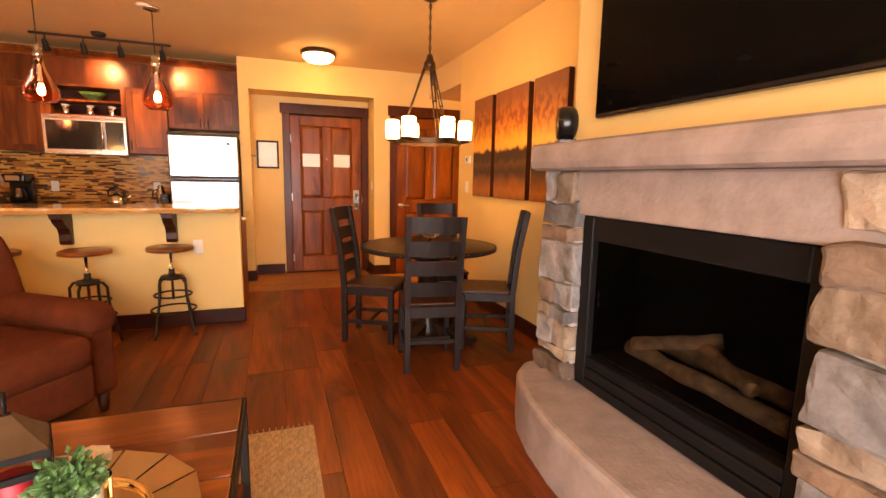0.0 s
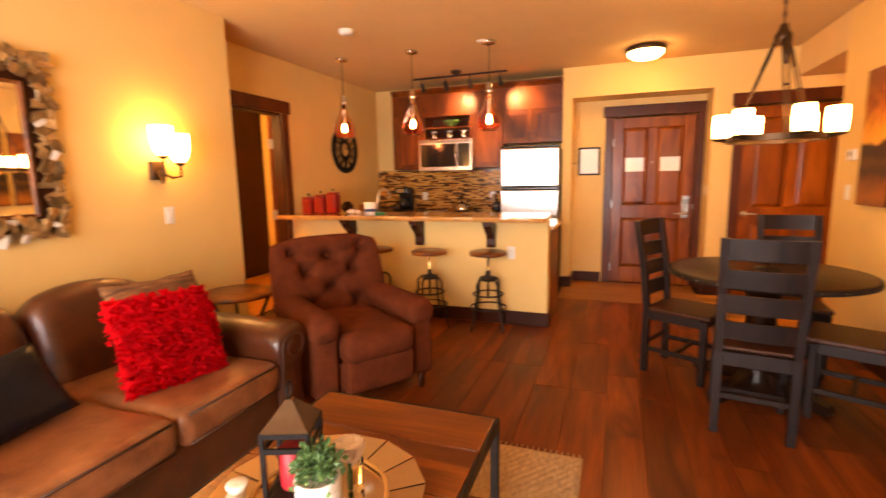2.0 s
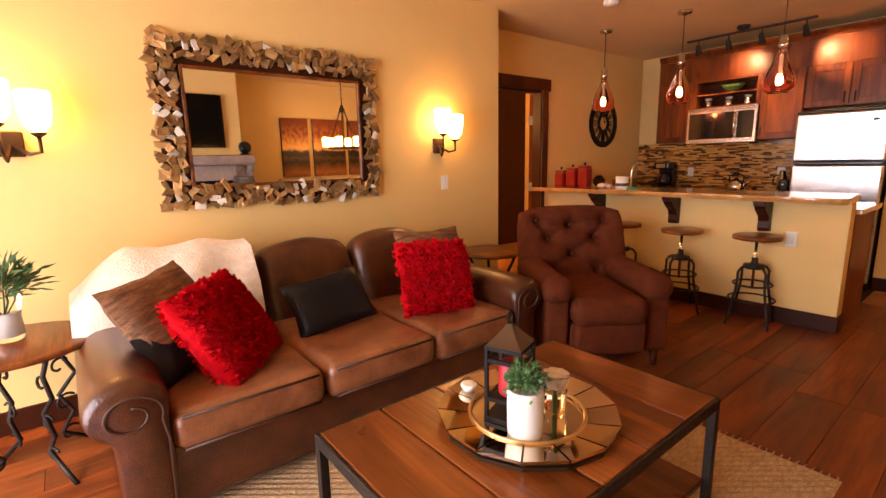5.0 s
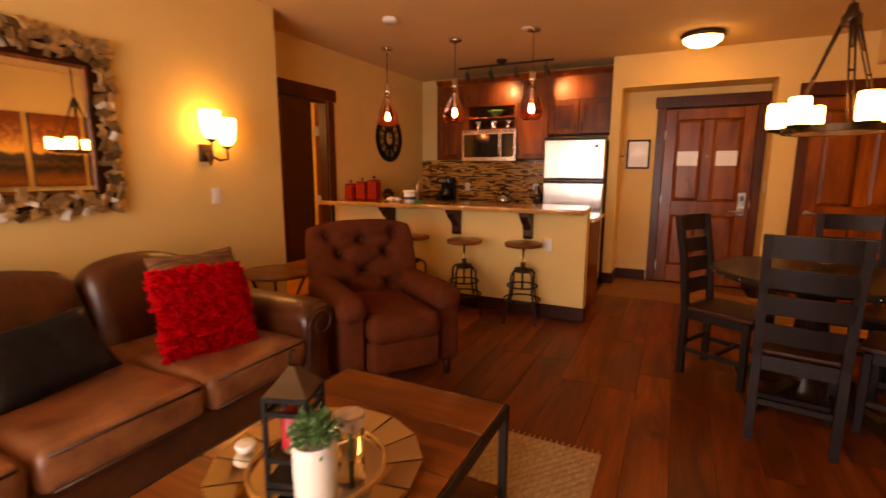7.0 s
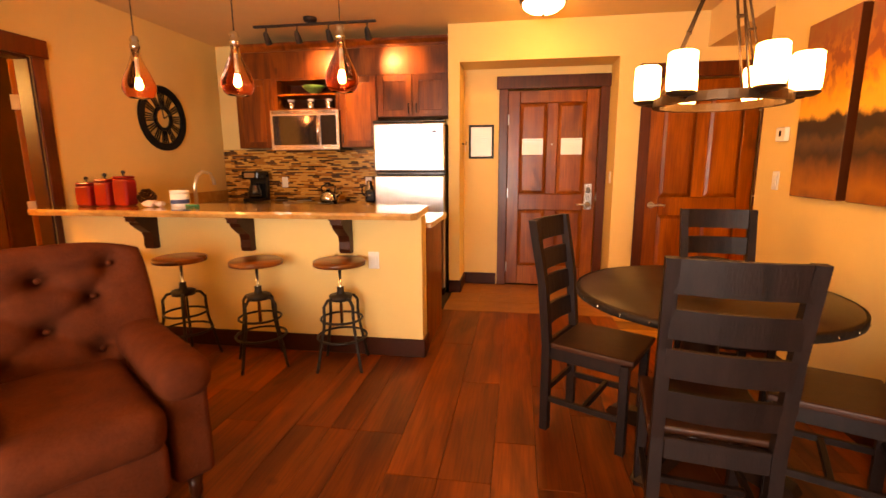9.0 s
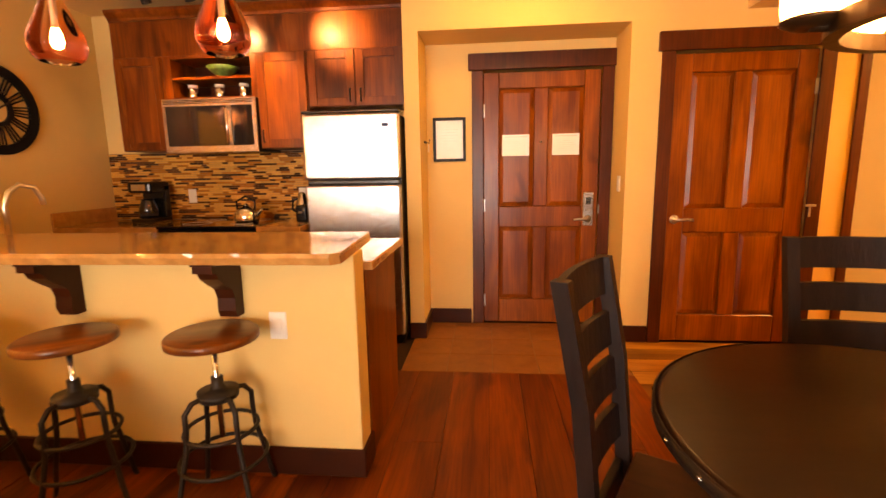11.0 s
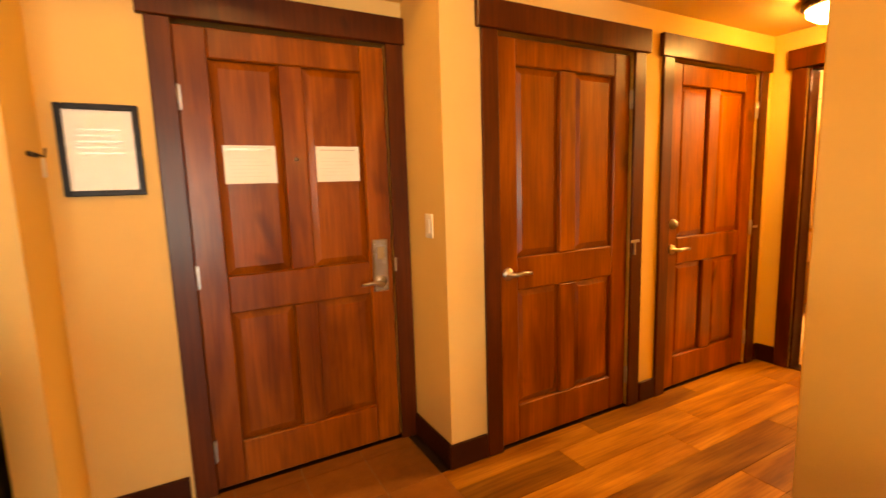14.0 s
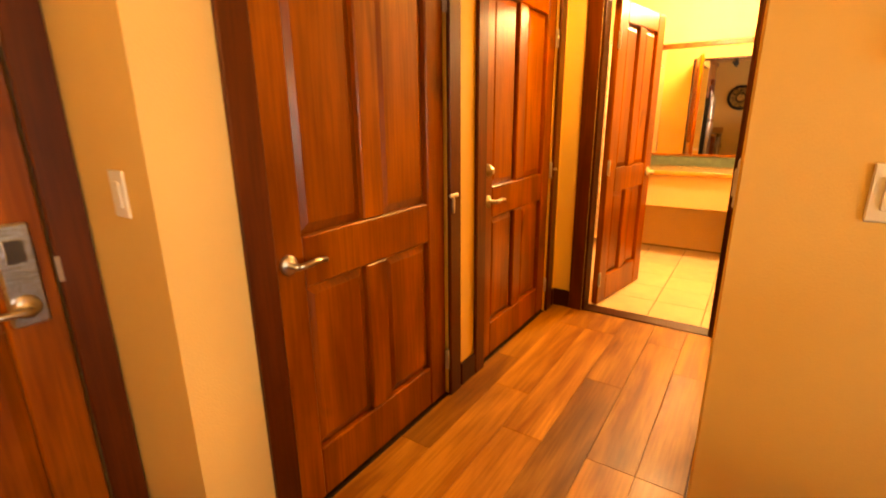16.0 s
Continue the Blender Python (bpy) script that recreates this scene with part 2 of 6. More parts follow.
M_redcan = mat("red_enamel", (0.3, 0.01, 0.008), 0.3, var=0.15, scale=8, bump=0.03, coat=0.3, spec=0.3)
M_redcandle = mat("red_wax", (0.5, 0.02, 0.03), 0.5, bump=0.05)
M_blackpl = mat("black_plastic", (0.008, 0.007, 0.007), 0.25, bump=0.02)
M_hinge = mat("satin_hinge_metal", (0.55, 0.52, 0.48), 0.35, 0.8, bump=0)
M_green = mat("green_plastic", (0.02, 0.25, 0.10), 0.4, bump=0)
M_blue = mat("navy_label", (0.03, 0.05, 0.14), 0.5, bump=0)
M_shell = mat("blush_shell", (0.80, 0.66, 0.58), 0.6, var=0.2, scale=20, bump=0.3)
M_bathwall = mat("bath_wall_paint", (0.72, 0.50, 0.28), 0.75, var=0.04, scale=3, bump=0.05)
M_curtain = mat("patterned_curtain", (0.72, 0.60, 0.44), 0.9, col2=(0.30, 0.16, 0.08), scale=14, bump=0.2)
M_copper = mat("copper_cap", (0.75, 0.52, 0.26), 0.35, 1.0, bump=0.02)
M_backdrop = mat("snowy_daylight", (0.8, 0.85, 0.9), 0.9, bump=0, emit=2.5, ecol=(0.85, 0.92, 1.0))


def picture_material(name, seedv):
    m = bpy.data.materials.new(name)
    m.use_nodes = True
    n, l = m.node_tree.nodes, m.node_tree.links
    b = n["Principled BSDF"]
    b.inputs["Roughness"].default_value = 0.4
    tc, sep = n.new("ShaderNodeTexCoord"), n.new("ShaderNodeSeparateXYZ")
    l.new(tc.outputs["Generated"], sep.inputs[0])
    nz = n.new("ShaderNodeTexNoise")
    nz.inputs["Scale"].default_value, nz.inputs["Detail"].default_value = 5.0, 8
    mp = n.new("ShaderNodeMapping")
    mp.inputs["Location"].default_value = (seedv, seedv * 2, 0)
    mp.inputs["Scale"].default_value = (1, 1.2, 1.6)
    l.new(tc.outputs["Generated"], mp.inputs[0])
    l.new(mp.outputs[0], nz.inputs["Vector"])
    ma = n.new("ShaderNodeMath")
    ma.operation = "MULTIPLY_ADD"
    l.new(nz.outputs["Fac"], ma.inputs[0])
    ma.inputs[1].default_value = 0.16
    l.new(sep.outputs["Z"], ma.inputs[2])
    r = n.new("ShaderNodeValToRGB")
    l.new(ma.outputs[0], r.inputs[0])
    e = r.color_ramp.elements
    e[0].position, e[0].color = 0.05, (0.16, 0.045, 0.010, 1)
    e[1].position, e[1].color = 1.0, (0.20, 0.05, 0.012, 1)
    for p, c in ((0.14, (0.34, 0.11, 0.018)), (0.25, (0.16, 0.05, 0.010)), (0.33, (0.022, 0.008, 0.003)), (0.41, (0.10, 0.04, 0.008)), (0.45, (0.020, 0.008, 0.003)), (0.52, (0.030, 0.012, 0.004)), (0.56, (0.85, 0.40, 0.07)), (0.66, (0.80, 0.34, 0.05)), (0.78, (0.50, 0.15, 0.02))):
        el = e.new(p)
        el.color = (*c, 1)
    # tree crowns: dark red blotches in the upper half
    nz2 = n.new("ShaderNodeTexNoise")
    nz2.inputs["Scale"].default_value, nz2.inputs["Detail"].default_value = 7.0, 10
    l.new(mp.outputs[0], nz2.inputs["Vector"])
    r2 = n.new("ShaderNodeValToRGB")
    r2.color_ramp.elements[0].position, r2.color_ramp.elements[1].position = 0.46, 0.55
    l.new(nz2.outputs["Fac"], r2.inputs[0])
    up = n.new("ShaderNodeMapRange")
    up.inputs["From Min"].default_value, up.inputs["From Max"].default_value = 0.52, 0.75
    l.new(sep.outputs["Z"], up.inputs[0])
    mu = n.new("ShaderNodeMath")
    mu.operation = "MULTIPLY"
    l.new(r2.outputs[0], mu.inputs[0])
    l.new(up.outputs[0], mu.inputs[1])
    mx = n.new("ShaderNodeMixRGB")
    mx.inputs[2].default_value = (0.20, 0.036, 0.008, 1)
    l.new(mu.outputs[0], mx.inputs[0])
    l.new(r.outputs[0], mx.inputs[1])
    l.new(mx.outputs[0], b.inputs["Base Color"])
    return m


# ---- geometry helpers: each gives (verts, faces, smooth) ----
def take(bm, smooth=False):
    bm.verts.index_update()
    v = [x.co.copy() for x in bm.verts]
    fs = [[w.index for w in q.verts] for q in bm.faces]
    bm.free()
    return v, fs, smooth


def B(x0, x1, y0, y1, z0, z1, bev=0.004, seg=1, smooth=False):
    bm = bmesh.new()
    bmesh.ops.create_cube(bm, size=1)
    for v in bm.verts:
        v.co = ((x0 + x1) / 2 + v.co.x * (x1 - x0), (y0 + y1) / 2 + v.co.y * (y1 - y0), (z0 + z1) / 2 + v.co.z * (z1 - z0))
    if bev:
        bmesh.ops.bevel(bm, geom=bm.edges[:], offset=min(bev, 0.45 * min(abs(x1 - x0), abs(y1 - y0), abs(z1 - z0))), segments=seg, affect="EDGES", profile=0.5)
    return take(bm, smooth)


def move(g, m):
    return [m @ Vector(v) for v in g[0]], g[1], g[2]


def lathe(prof, n=24, smooth=True, caps=True):
    v, fs = [], []
    for r, z in prof:
        for i in range(n):
            a = 2 * math.pi * i / n
            v.append(Vector((r * math.cos(a), r * math.sin(a), z)))
    for j in range(len(prof) - 1):
        for i in range(n):
            k = (i + 1) % n
            fs.append([j * n + i, j * n + k, (j + 1) * n + k, (j + 1) * n + i])
    if caps:
        fs.append(list(range(n))[::-1])
        fs.append([(len(prof) - 1) * n + i for i in range(n)])
    return v, fs, smooth


def tube(pts, r, n=8, smooth=True, closed=False):
    pts = [Vector(p) for p in pts]
    v, fs = [], []
    ref = None
    N = len(pts)
    for i, p in enumerate(pts):
        a = pts[(i - 1) % N] if closed or i else pts[0]
        c = pts[(i + 1) % N] if closed or i < N - 1 else pts[-1]
        d = (c - a).normalized()
        if ref is None:
            ref = d.orthogonal().normalized()
        ref = (ref - ref.dot(d) * d).normalized()
        s = d.cross(ref)
        rr = r[i] if isinstance(r, (list, tuple)) else r
        for k in range(n):
            t = 2 * math.pi * k / n
            v.append(p + rr * (math.cos(t) * ref + math.sin(t) * s))
    for i in range(N if closed else N - 1):
        j = (i + 1) % N
        for k in range(n):
            q = (k + 1) % n
            fs.append([i * n + k, i * n + q, j * n + q, j * n + k])
    if not closed:
        fs.append(list(range(n))[::-1])
        fs.append([(N - 1) * n + k for k in range(n)])
    return v, fs, smooth


def prism(outline, depth, axis="y"):
    """A flat outline (u, w) pushed through depth; axis y: u along x, w up."""
    n = len(outline)
    v = []
    for d in (0, depth):
        for u, w in outline:
            v.append(Vector((u, d, w)) if axis == "y" else Vector((d, u, w)) if axis == "x" else Vector((u, w, d)))
    fs = [list(range(n)), [n + i for i in range(n)][::-1]] + [[i, n + i, n + (i + 1) % n, (i + 1) % n] for i in range(n)]
    return v, fs, False


def cushion(w, d, h, p=3.0, n=18, puff=0.0, jit=0.0, seedv=0):
    """A stuffed cushion centred at the origin: rounded corners, thin welted rim and swollen middle."""
    v, fs = [], []
    for s in (1, -1):
        for j in range(n + 1):
            for i in range(n + 1):
                u, q = 2 * i / n - 1, 2 * j / n - 1
                t = max(0.0, (1 - abs(u) ** p) * (1 - abs(q) ** p)) ** 0.42
                pinch = 1 - 0.07 * (1 - abs(q) ** 2) * abs(u) ** 6 - 0.0
                pin2 = 1 - 0.07 * (1 - abs(u) ** 2) * abs(q) ** 6
                c = Vector((u * w / 2 * (pinch if puff else 1), q * d / 2 * (pin2 if puff else 1), s * (h / 2) * t))
                if jit:
                    c += jit * noise.noise_vector(c * 14 + Vector((seedv, 0, 0)))
                v.append(c)
    m = (n + 1) ** 2
    for s in (0, 1):
        for j in range(n):
            for i in range(n):
                a = s * m + j * (n + 1) + i
                q = [a, a + 1, a + n + 2, a + n + 1]
                fs.append(q if s == 0 else q[::-1])
    return v, fs, True


def soft(x0, x1, y0, y1, z0, z1, bev=0.05, jit=0.006, cuts=5, seedv=0):
    """An upholstered block with round edges and slightly uneven faces."""
    bm = bmesh.new()
    bmesh.ops.create_cube(bm, size=1)
    for v in bm.verts:
        v.co = ((x0 + x1) / 2 + v.co.x * (x1 - x0), (y0 + y1) / 2 + v.co.y * (y1 - y0), (z0 + z1) / 2 + v.co.z * (z1 - z0))
    bmesh.ops.bevel(bm, geom=bm.edges[:], offset=min(bev, 0.48 * min(x1 - x0, y1 - y0, z1 - z0)), segments=4, affect="EDGES", profile=0.5)
    bmesh.ops.subdivide_edges(bm, edges=[e for e in bm.edges if e.calc_length() > 0.12], cuts=cuts, use_grid_fill=True)
    for v in bm.verts:
        v.co += jit * noise.noise_vector(v.co * 7 + Vector((seedv, 1, 2)))
    return take(bm, True)


def mesh_of(name, geos, material):
    v, fs, sm = [], [], []
    for g in geos:
        o = len(v)
        v += [tuple(p) for p in g[0]]
        fs += [[i + o for i in q] for q in g[1]]
        sm += [g[2]] * len(g[1])
    me = bpy.data.meshes.new(name)
    me.from_pydata(v, [], fs)
    me.polygons.foreach_set("use_smooth", sm)
    me.update()
    bm = bmesh.new()
    bm.from_mesh(me)
    bmesh.ops.recalc_face_normals(bm, faces=bm.faces[:])
    bm.to_mesh(me)
    bm.free()
    me.materials.append(material)
    return me


def part(name, geos, material, parent, label="", m=None):
    geos = [geos] if isinstance(geos, tuple) else geos
    ob = new(name, mesh_of(name, geos, material))
    ob.parent = parent
    if m is not None:
        ob.matrix_basis = m
    return tagged(ob, label)


def thing(name, label, category, x=0, y=0, z=0, rz=0, group="", kind=""):
    ob = new(name)
    ob.matrix_basis = pose(x, y, z, 0, 0, rz)
    ob.empty_display_size = 0.1
    return tagged(ob, label, category, group, kind)


def setting(name, geos, material, label, category="wall"):
    geos = [geos] if isinstance(geos, tuple) else geos
    return tagged(new(name, mesh_of(name, geos, material)), label, category, kind="structure")


# ---- the shell: walls, ceilings, floors ----
XL, XK, XR, YN, YC, ZC = 0.95, 0.52, 5.50, 8.60, 8.207, 2.60
W = 0.12
YJ = 5.36      # where the sofa wall ends
setting("wall_west", B(XL - W, XL, 0.2, YJ, 0, ZC, 0), M_wall, "warm cream painted wall behind the leather sofa")
setting("wall_west_return", B(XK - W, XL - W, YJ - W, YJ, 0, ZC, 0), M_wall, "short cream painted return wall beside the bedroom door")
DY0, DY1 = 5.57, 6.49  # bedroom door opening
setting("wall_kitchen_west", [B(XK - W, XK, YJ, DY0, 0, ZC, 0), B(XK - W, XK, DY0, DY1, 2.06, ZC, 0), B(XK - W, XK, DY1, YN, 0, ZC, 0)], M_wall, "warm cream painted kitchen wall with the bedroom doorway")
NX0, NX1, NZ = 3.31, 4.77, 2.257
setting("wall_kitchen_north", B(XK - W, NX0 - 0.11, YN, YN + W, 0, ZC, 0), M_wall, "cream painted wall behind the kitchen cabinets")
setting("wall_entry_north", [B(NX0 - 0.11, 3.75, YN, YN + W, 0, ZC, 0), B(3.75, 4.69, YN, YN + W, 2.06, ZC, 0), B(4.69, NX1 + W, YN, YN + W, 0, ZC, 0)], M_wall, "cream painted wall round the entry door")
setting("wall_fridge_side", B(NX0 - 0.11, NX0, YC, YN, 0, ZC, 0), M_wall, "narrow cream painted wall end between fridge and entry")
setting("soffit_entry", B(NX0, NX1, YC, YN, NZ, ZC, 0), M_wall, "cream painted soffit over the entry niche", "ceiling")
HX = 7.40
setting("wall_hall_north", [B(NX1, 5.05, YC, YC + W, 0, ZC, 0), B(5.05, 6.0, YC, YC + W, 2.06, ZC, 0), B(6.0, 6.30, YC, YC + W, 0, ZC, 0), B(6.30, 7.24, YC, YC + W, 2.06, ZC, 0), B(7.24, HX + W, YC, YC + W, 0, ZC, 0)], M_wall, "cream painted hallway wall with two wooden doors")
setting("wall_entry_return", B(NX1, NX1 + W, YC + W, YN, 0, ZC, 0), M_wall, "cream painted side wall of the entry niche")
YH = 7.11
setting("wall_east", B(XR, XR + W, 0.2, YH, 0, ZC, 0.006), M_wall, "warm cream painted wall with canvases and thermostat")
setting("wall_hall_south", B(XR + W, HX, YH - W, YH, 0, ZC, 0), M_wall, "cream painted hallway wall opposite the doors")
BY0, BY1 = 7.17, 7.99
setting("wall_bath", [B(HX, HX + W, YH - W, BY0, 0, ZC, 0), B(HX, HX + W, BY0, BY1, 2.06, ZC, 0), B(HX, HX + W, BY1, YC, 0, ZC, 0)], M_wall, "cream painted hall end wall with the bathroom doorway")
HZ = 2.30
setting("ceiling_hall", B(XR, HX, YH, YC, HZ, ZC, 0), M_ceil, "lowered cream painted hallway ceiling", "ceiling")
setting("ceiling", [B(XK - W, XR + W, 0.08, 9.5, ZC, ZC + 0.15, 0), B(XR + W, 10.0, 6.0, 9.5, ZC, ZC + 0.15, 0)], M_ceil, "warm cream painted flat ceiling", "ceiling")
# south wall with the large window behind the walk
WX0, WX1, WZ0, WZ1 = 1.3, 4.2, 0.05, 2.2
setting("wall_south", [B(XL - W, WX0, 0.08, 0.2, 0, ZC, 0), B(WX1, XR + W, 0.08, 0.2, 0, ZC, 0), B(WX0, WX1, 0.08, 0.2, WZ1, ZC, 0), B(WX0, WX1, 0.08, 0.2, 0, WZ0, 0)], M_wall, "cream painted wall round the glazed balcony door")
win = thing("window_1", "large glazed balcony door in a dark wooden frame", "window", kind="structure")
for i in range(3):
    x = WX0 + i * (WX1 - WX0) / 2
    part("window_frame", B(x - 0.035, x + 0.035, 0.10, 0.17, WZ0, WZ1), M_trim, win)
part("window_frame", B(WX0, WX1, 0.10, 0.17, WZ1 - 0.07, WZ1), M_trim, win)
part("window_frame", B(WX0, WX1, 0.10, 0.17, WZ0, WZ0 + 0.09), M_trim, win)
for i in range(2):
    x = WX0 + i * (WX1 - WX0) / 2 + 0.035
    pane = part("pane", B(x, x + (WX1 - WX0) / 2 - 0.07, 0.13, 0.136, WZ0 + 0.09, WZ1 - 0.07, 0), M_clear, win)
    pane.visible_shadow = False
setting("backdrop", B(-6, 12, -8.1, -8.0, -2, 7, 0), M_backdrop, "bright hazy daylight beyond the balcony door", "backdrop")

# unseen enclosure added behind the closed doors so no sky light leaks through
setting("wall_corridor", [B(3.0, HX + W, 9.38, 9.5, -0.12, ZC, 0), B(3.0, 3.12, YN + W, 9.38, -0.12, ZC, 0), B(5.0, 5.05, YC + W, 9.38, -0.12, ZC, 0), B(6.12, 6.17, YC + W, 9.38, -0.12, ZC, 0), B(HX, HX + W, YC + W, 9.38, -0.12, ZC, 0)], M_wall, "unseen walls added behind the doors to keep out sky light")
setting("floor_corridor", B(3.0, HX + W, YC + W, 9.5, -0.13, -0.125, 0), M_tile, "unseen floor added behind the doors to keep out sky light", "floor")

# bathroom shell
setting("wall_bath_east", B(9.62, 9.74, 6.2, 8.9, 0, ZC, 0), M_bathwall, "cream painted bathroom wall behind the vanity")
setting("wall_bath_north", B(HX + W, 9.62, 8.75, 8.87, 0, ZC, 0), M_bathwall, "cream painted bathroom side wall")
setting("wall_bath_south", B(HX + W, 9.62, 6.2, 6.32, 0, ZC, 0), M_bathwall, "cream painted bathroom side wall")
setting("wall_bath_west", [B(HX + W - 0.01, HX + W + 0.05, 8.33, 8.75, 0, ZC, 0), B(HX + W - 0.01, HX + W + 0.05, 6.32, YH - W, 0, ZC, 0)], M_bathwall, "cream painted bathroom wall beside the doorway")
# bedroom behind the kitchen-side door
setting("wall_bedroom", [B(-2.2, -2.1, 4.0, 8.0, 0, ZC, 0), B(-2.1, XK - W, 3.9, 4.0, 0, ZC, 0), B(-2.1, XK - W, 8.0, 8.1, 0, ZC, 0)], M_wall, "warm lit bedroom walls beyond the open door")
setting("ceiling_bedroom", B(-2.2, XK - W, 3.9, 8.1, ZC, ZC + 0.1, 0), M_ceil, "cream painted bedroom ceiling", "ceiling")
setting("floor_bedroom", B(-2.2, XK - W, 3.9, 8.1, -0.1, 0, 0), M_tile, "tan bedroom carpet", "floor")

floor = setting("floor", [B(XK - W, XR + W, 0.08, YN + W, -0.12, -0.014, 0), B(XR + W, HX + W, YH - W, YC + W, -0.12, -0.014, 0)], M_sub, "wide red-brown hand-scraped hardwood plank floor", "floor")
bath_floor = setting("floor_bath", B(HX + W, 9.62, 6.2, 8.87, -0.12, -0.010, 0), M_grout, "pale cream bathroom floor tiles", "floor")
entry_floor = setting("floor_entry", B(NX0 - 0.08, NX1 - 0.06, 7.6, YN, -0.0139, -0.004, 0), M_grout, "tan woven-look tile floor at the entry", "floor")

# baseboards
def baseboard(x0, x1, y0, y1):
    return B(x0, x1, y0, y1, 0, 0.125, 0.004)


T = 0.016
bb = [baseboard(XL, XL + T, 0.2, YJ), baseboard(NX0, NX0 + T, YC, YN), baseboard(NX0 - 0.11, NX0 + T, YC - T, YC), baseboard(NX0 + T, 3.66, YN - T, YN), baseboard(NX1 - T, NX1, YC, YN), baseboard(NX1 - T, 4.97, YC - T, YC), baseboard(6.09, 6.24, YC - T, YC), baseboard(7.35, HX - T, YC - T, YC), baseboard(HX - T, HX, 8.08, YC), baseboard(XR - T, XR, 4.45, YH), baseboard(XR - T, HX - T, YH, YH + T), baseboard(XK, XK + T, 6.6, 6.53), baseboard(XR - T, XR, 0.2, 2.55)]
for g in bb:
    tagged(new("baseboard", mesh_of("baseboard", [g], M_trim)), "dark stained wooden baseboard along the wall", "baseboard", kind="structure")


# ---- doors ----
def casing(parent, w, top=2.05, depth=0.02, head=0.055, side=0.09):
    part("casing", B(-side, 0.0, -depth, 0.0, 0, top + 0.003), M_casing, parent)
    part("casing", B(w, w + side, -depth, 0.0, 0, top + 0.003), M_casing, parent)
    part("casing", B(-side - 0.025, w + side + 0.025, -depth - 0.012, 0.0, top + 0.003, top + 0.128), M_casing, parent)


def leaf(parent, w, h=2.04, th=0.044, y=0.0):
    """Four-panel door leaf: two tall panels over two short ones."""
    st, rail = 0.125, 0.125
    mid = 0.82
    y0, y1 = y, y + th
    def fr(*a):
        part("rail", B(*a, 0.006), M_door, parent)
    fr(0, st, y0, y1, 0.008, h)
    fr(w - st, w, y0, y1, 0.008, h)
    c = w / 2
    fr(st, w - st, y0 + 0.0015, y1, h - rail, h)
    fr(st, w - st, y0 + 0.0015, y1, mid, mid + 0.17)
    fr(st, w - st, y0 + 0.0015, y1, 0.008, 0.21)
    fr(c - 0.055, c + 0.055, y0 + 0.001, y1, 0.21, mid)
    fr(c - 0.055, c + 0.055, y0 + 0.001, y1, mid + 0.17, h - rail)
    for a, b in ((st, c - 0.055), (c + 0.055, w - st)):
        for z0, z1 in ((0.21, mid), (mid + 0.17, h - rail)):
            bm = bmesh.new()
            o = [(a, z0), (b, z0), (b, z1), (a, z1)]
            i = [(a + 0.035, z0 + 0.035), (b - 0.035, z0 + 0.035), (b - 0.035, z1 - 0.035), (a + 0.035, z1 - 0.035)]
            vo = [bm.verts.new((x, y0 + 0.027, z)) for x, z in o]
            vi = [bm.verts.new((x, y0 + 0.012, z)) for x, z in i]
            bm.faces.new(vi)
            for k in range(4):
                bm.faces.new((vo[k], vo[(k + 1) % 4], vi[(k + 1) % 4], vi[k]))
            bk = [bm.verts.new((x, y1 - 0.012, z)) for x, z in o]
            bm.faces.new(bk[::-1])
            for k in range(4):
                bm.faces.new((bk[k], bk[(k + 1) % 4], vo[(k + 1) % 4], vo[k]))
            part("panel", take(bm), M_door, parent)


def lever(parent, x, y, z, way=1):
    h = part("door_handle", [move(lathe([(0.031, 0), (0.031, 0.008), (0.02, 0.012), (0.011, 0.014), (0.011, 0.05)], 20), pose(x, y, z, 90)),
             tube([(x, y - 0.045, z), (x + way * 0.02, y - 0.052, z), (x + way * 0.07, y - 0.05, z + 0.004), (x + way * 0.115, y - 0.045, z - 0.002)], [0.011, 0.011, 0.009, 0.008])], M_nickel, parent, "satin nickel lever handle")
    return h


def hinge(parent, x, y, z):
    part("hinge", [B(x - 0.014, x + 0.014, y - 0.006, y + 0.002, z - 0.05, z + 0.05, 0.001), tube([(x, y - 0.008, z - 0.052), (x, y - 0.008, z + 0.052)], 0.006)], M_hinge, parent, "satin metal hinge")


d1 = thing("door_1", "closed dark reddish wooden four-panel entry door with two notices", "door", 3.765, YN, 0, kind="structure")
casing(d1, 0.91)
leaf(d1, 0.91, y=0.012)
for z in (0.2, 1.0, 1.75):
    hinge(d1, 0.0, 0.008, z)
lk = part("lock_plate", B(0.795, 0.875, -0.012, 0.012, 0.83, 1.10, 0.006), M_steel, d1, "tall steel electronic lock plate")
part("reader_slot", B(0.815, 0.855, -0.016, -0.012, 1.0, 1.06, 0.001), M_chrome, lk)
lever(d1, 0.83, -0.012, 0.885, -1)
part("door_viewer", move(lathe([(0.009, 0), (0.009, 0.006)], 12), pose(0.455, 0.012, 1.5, 90)), M_nickel, d1)
part("latch", B(0.905, 0.918, -0.022, -0.018, 0.93, 1.0, 0.001), M_nickel, d1)
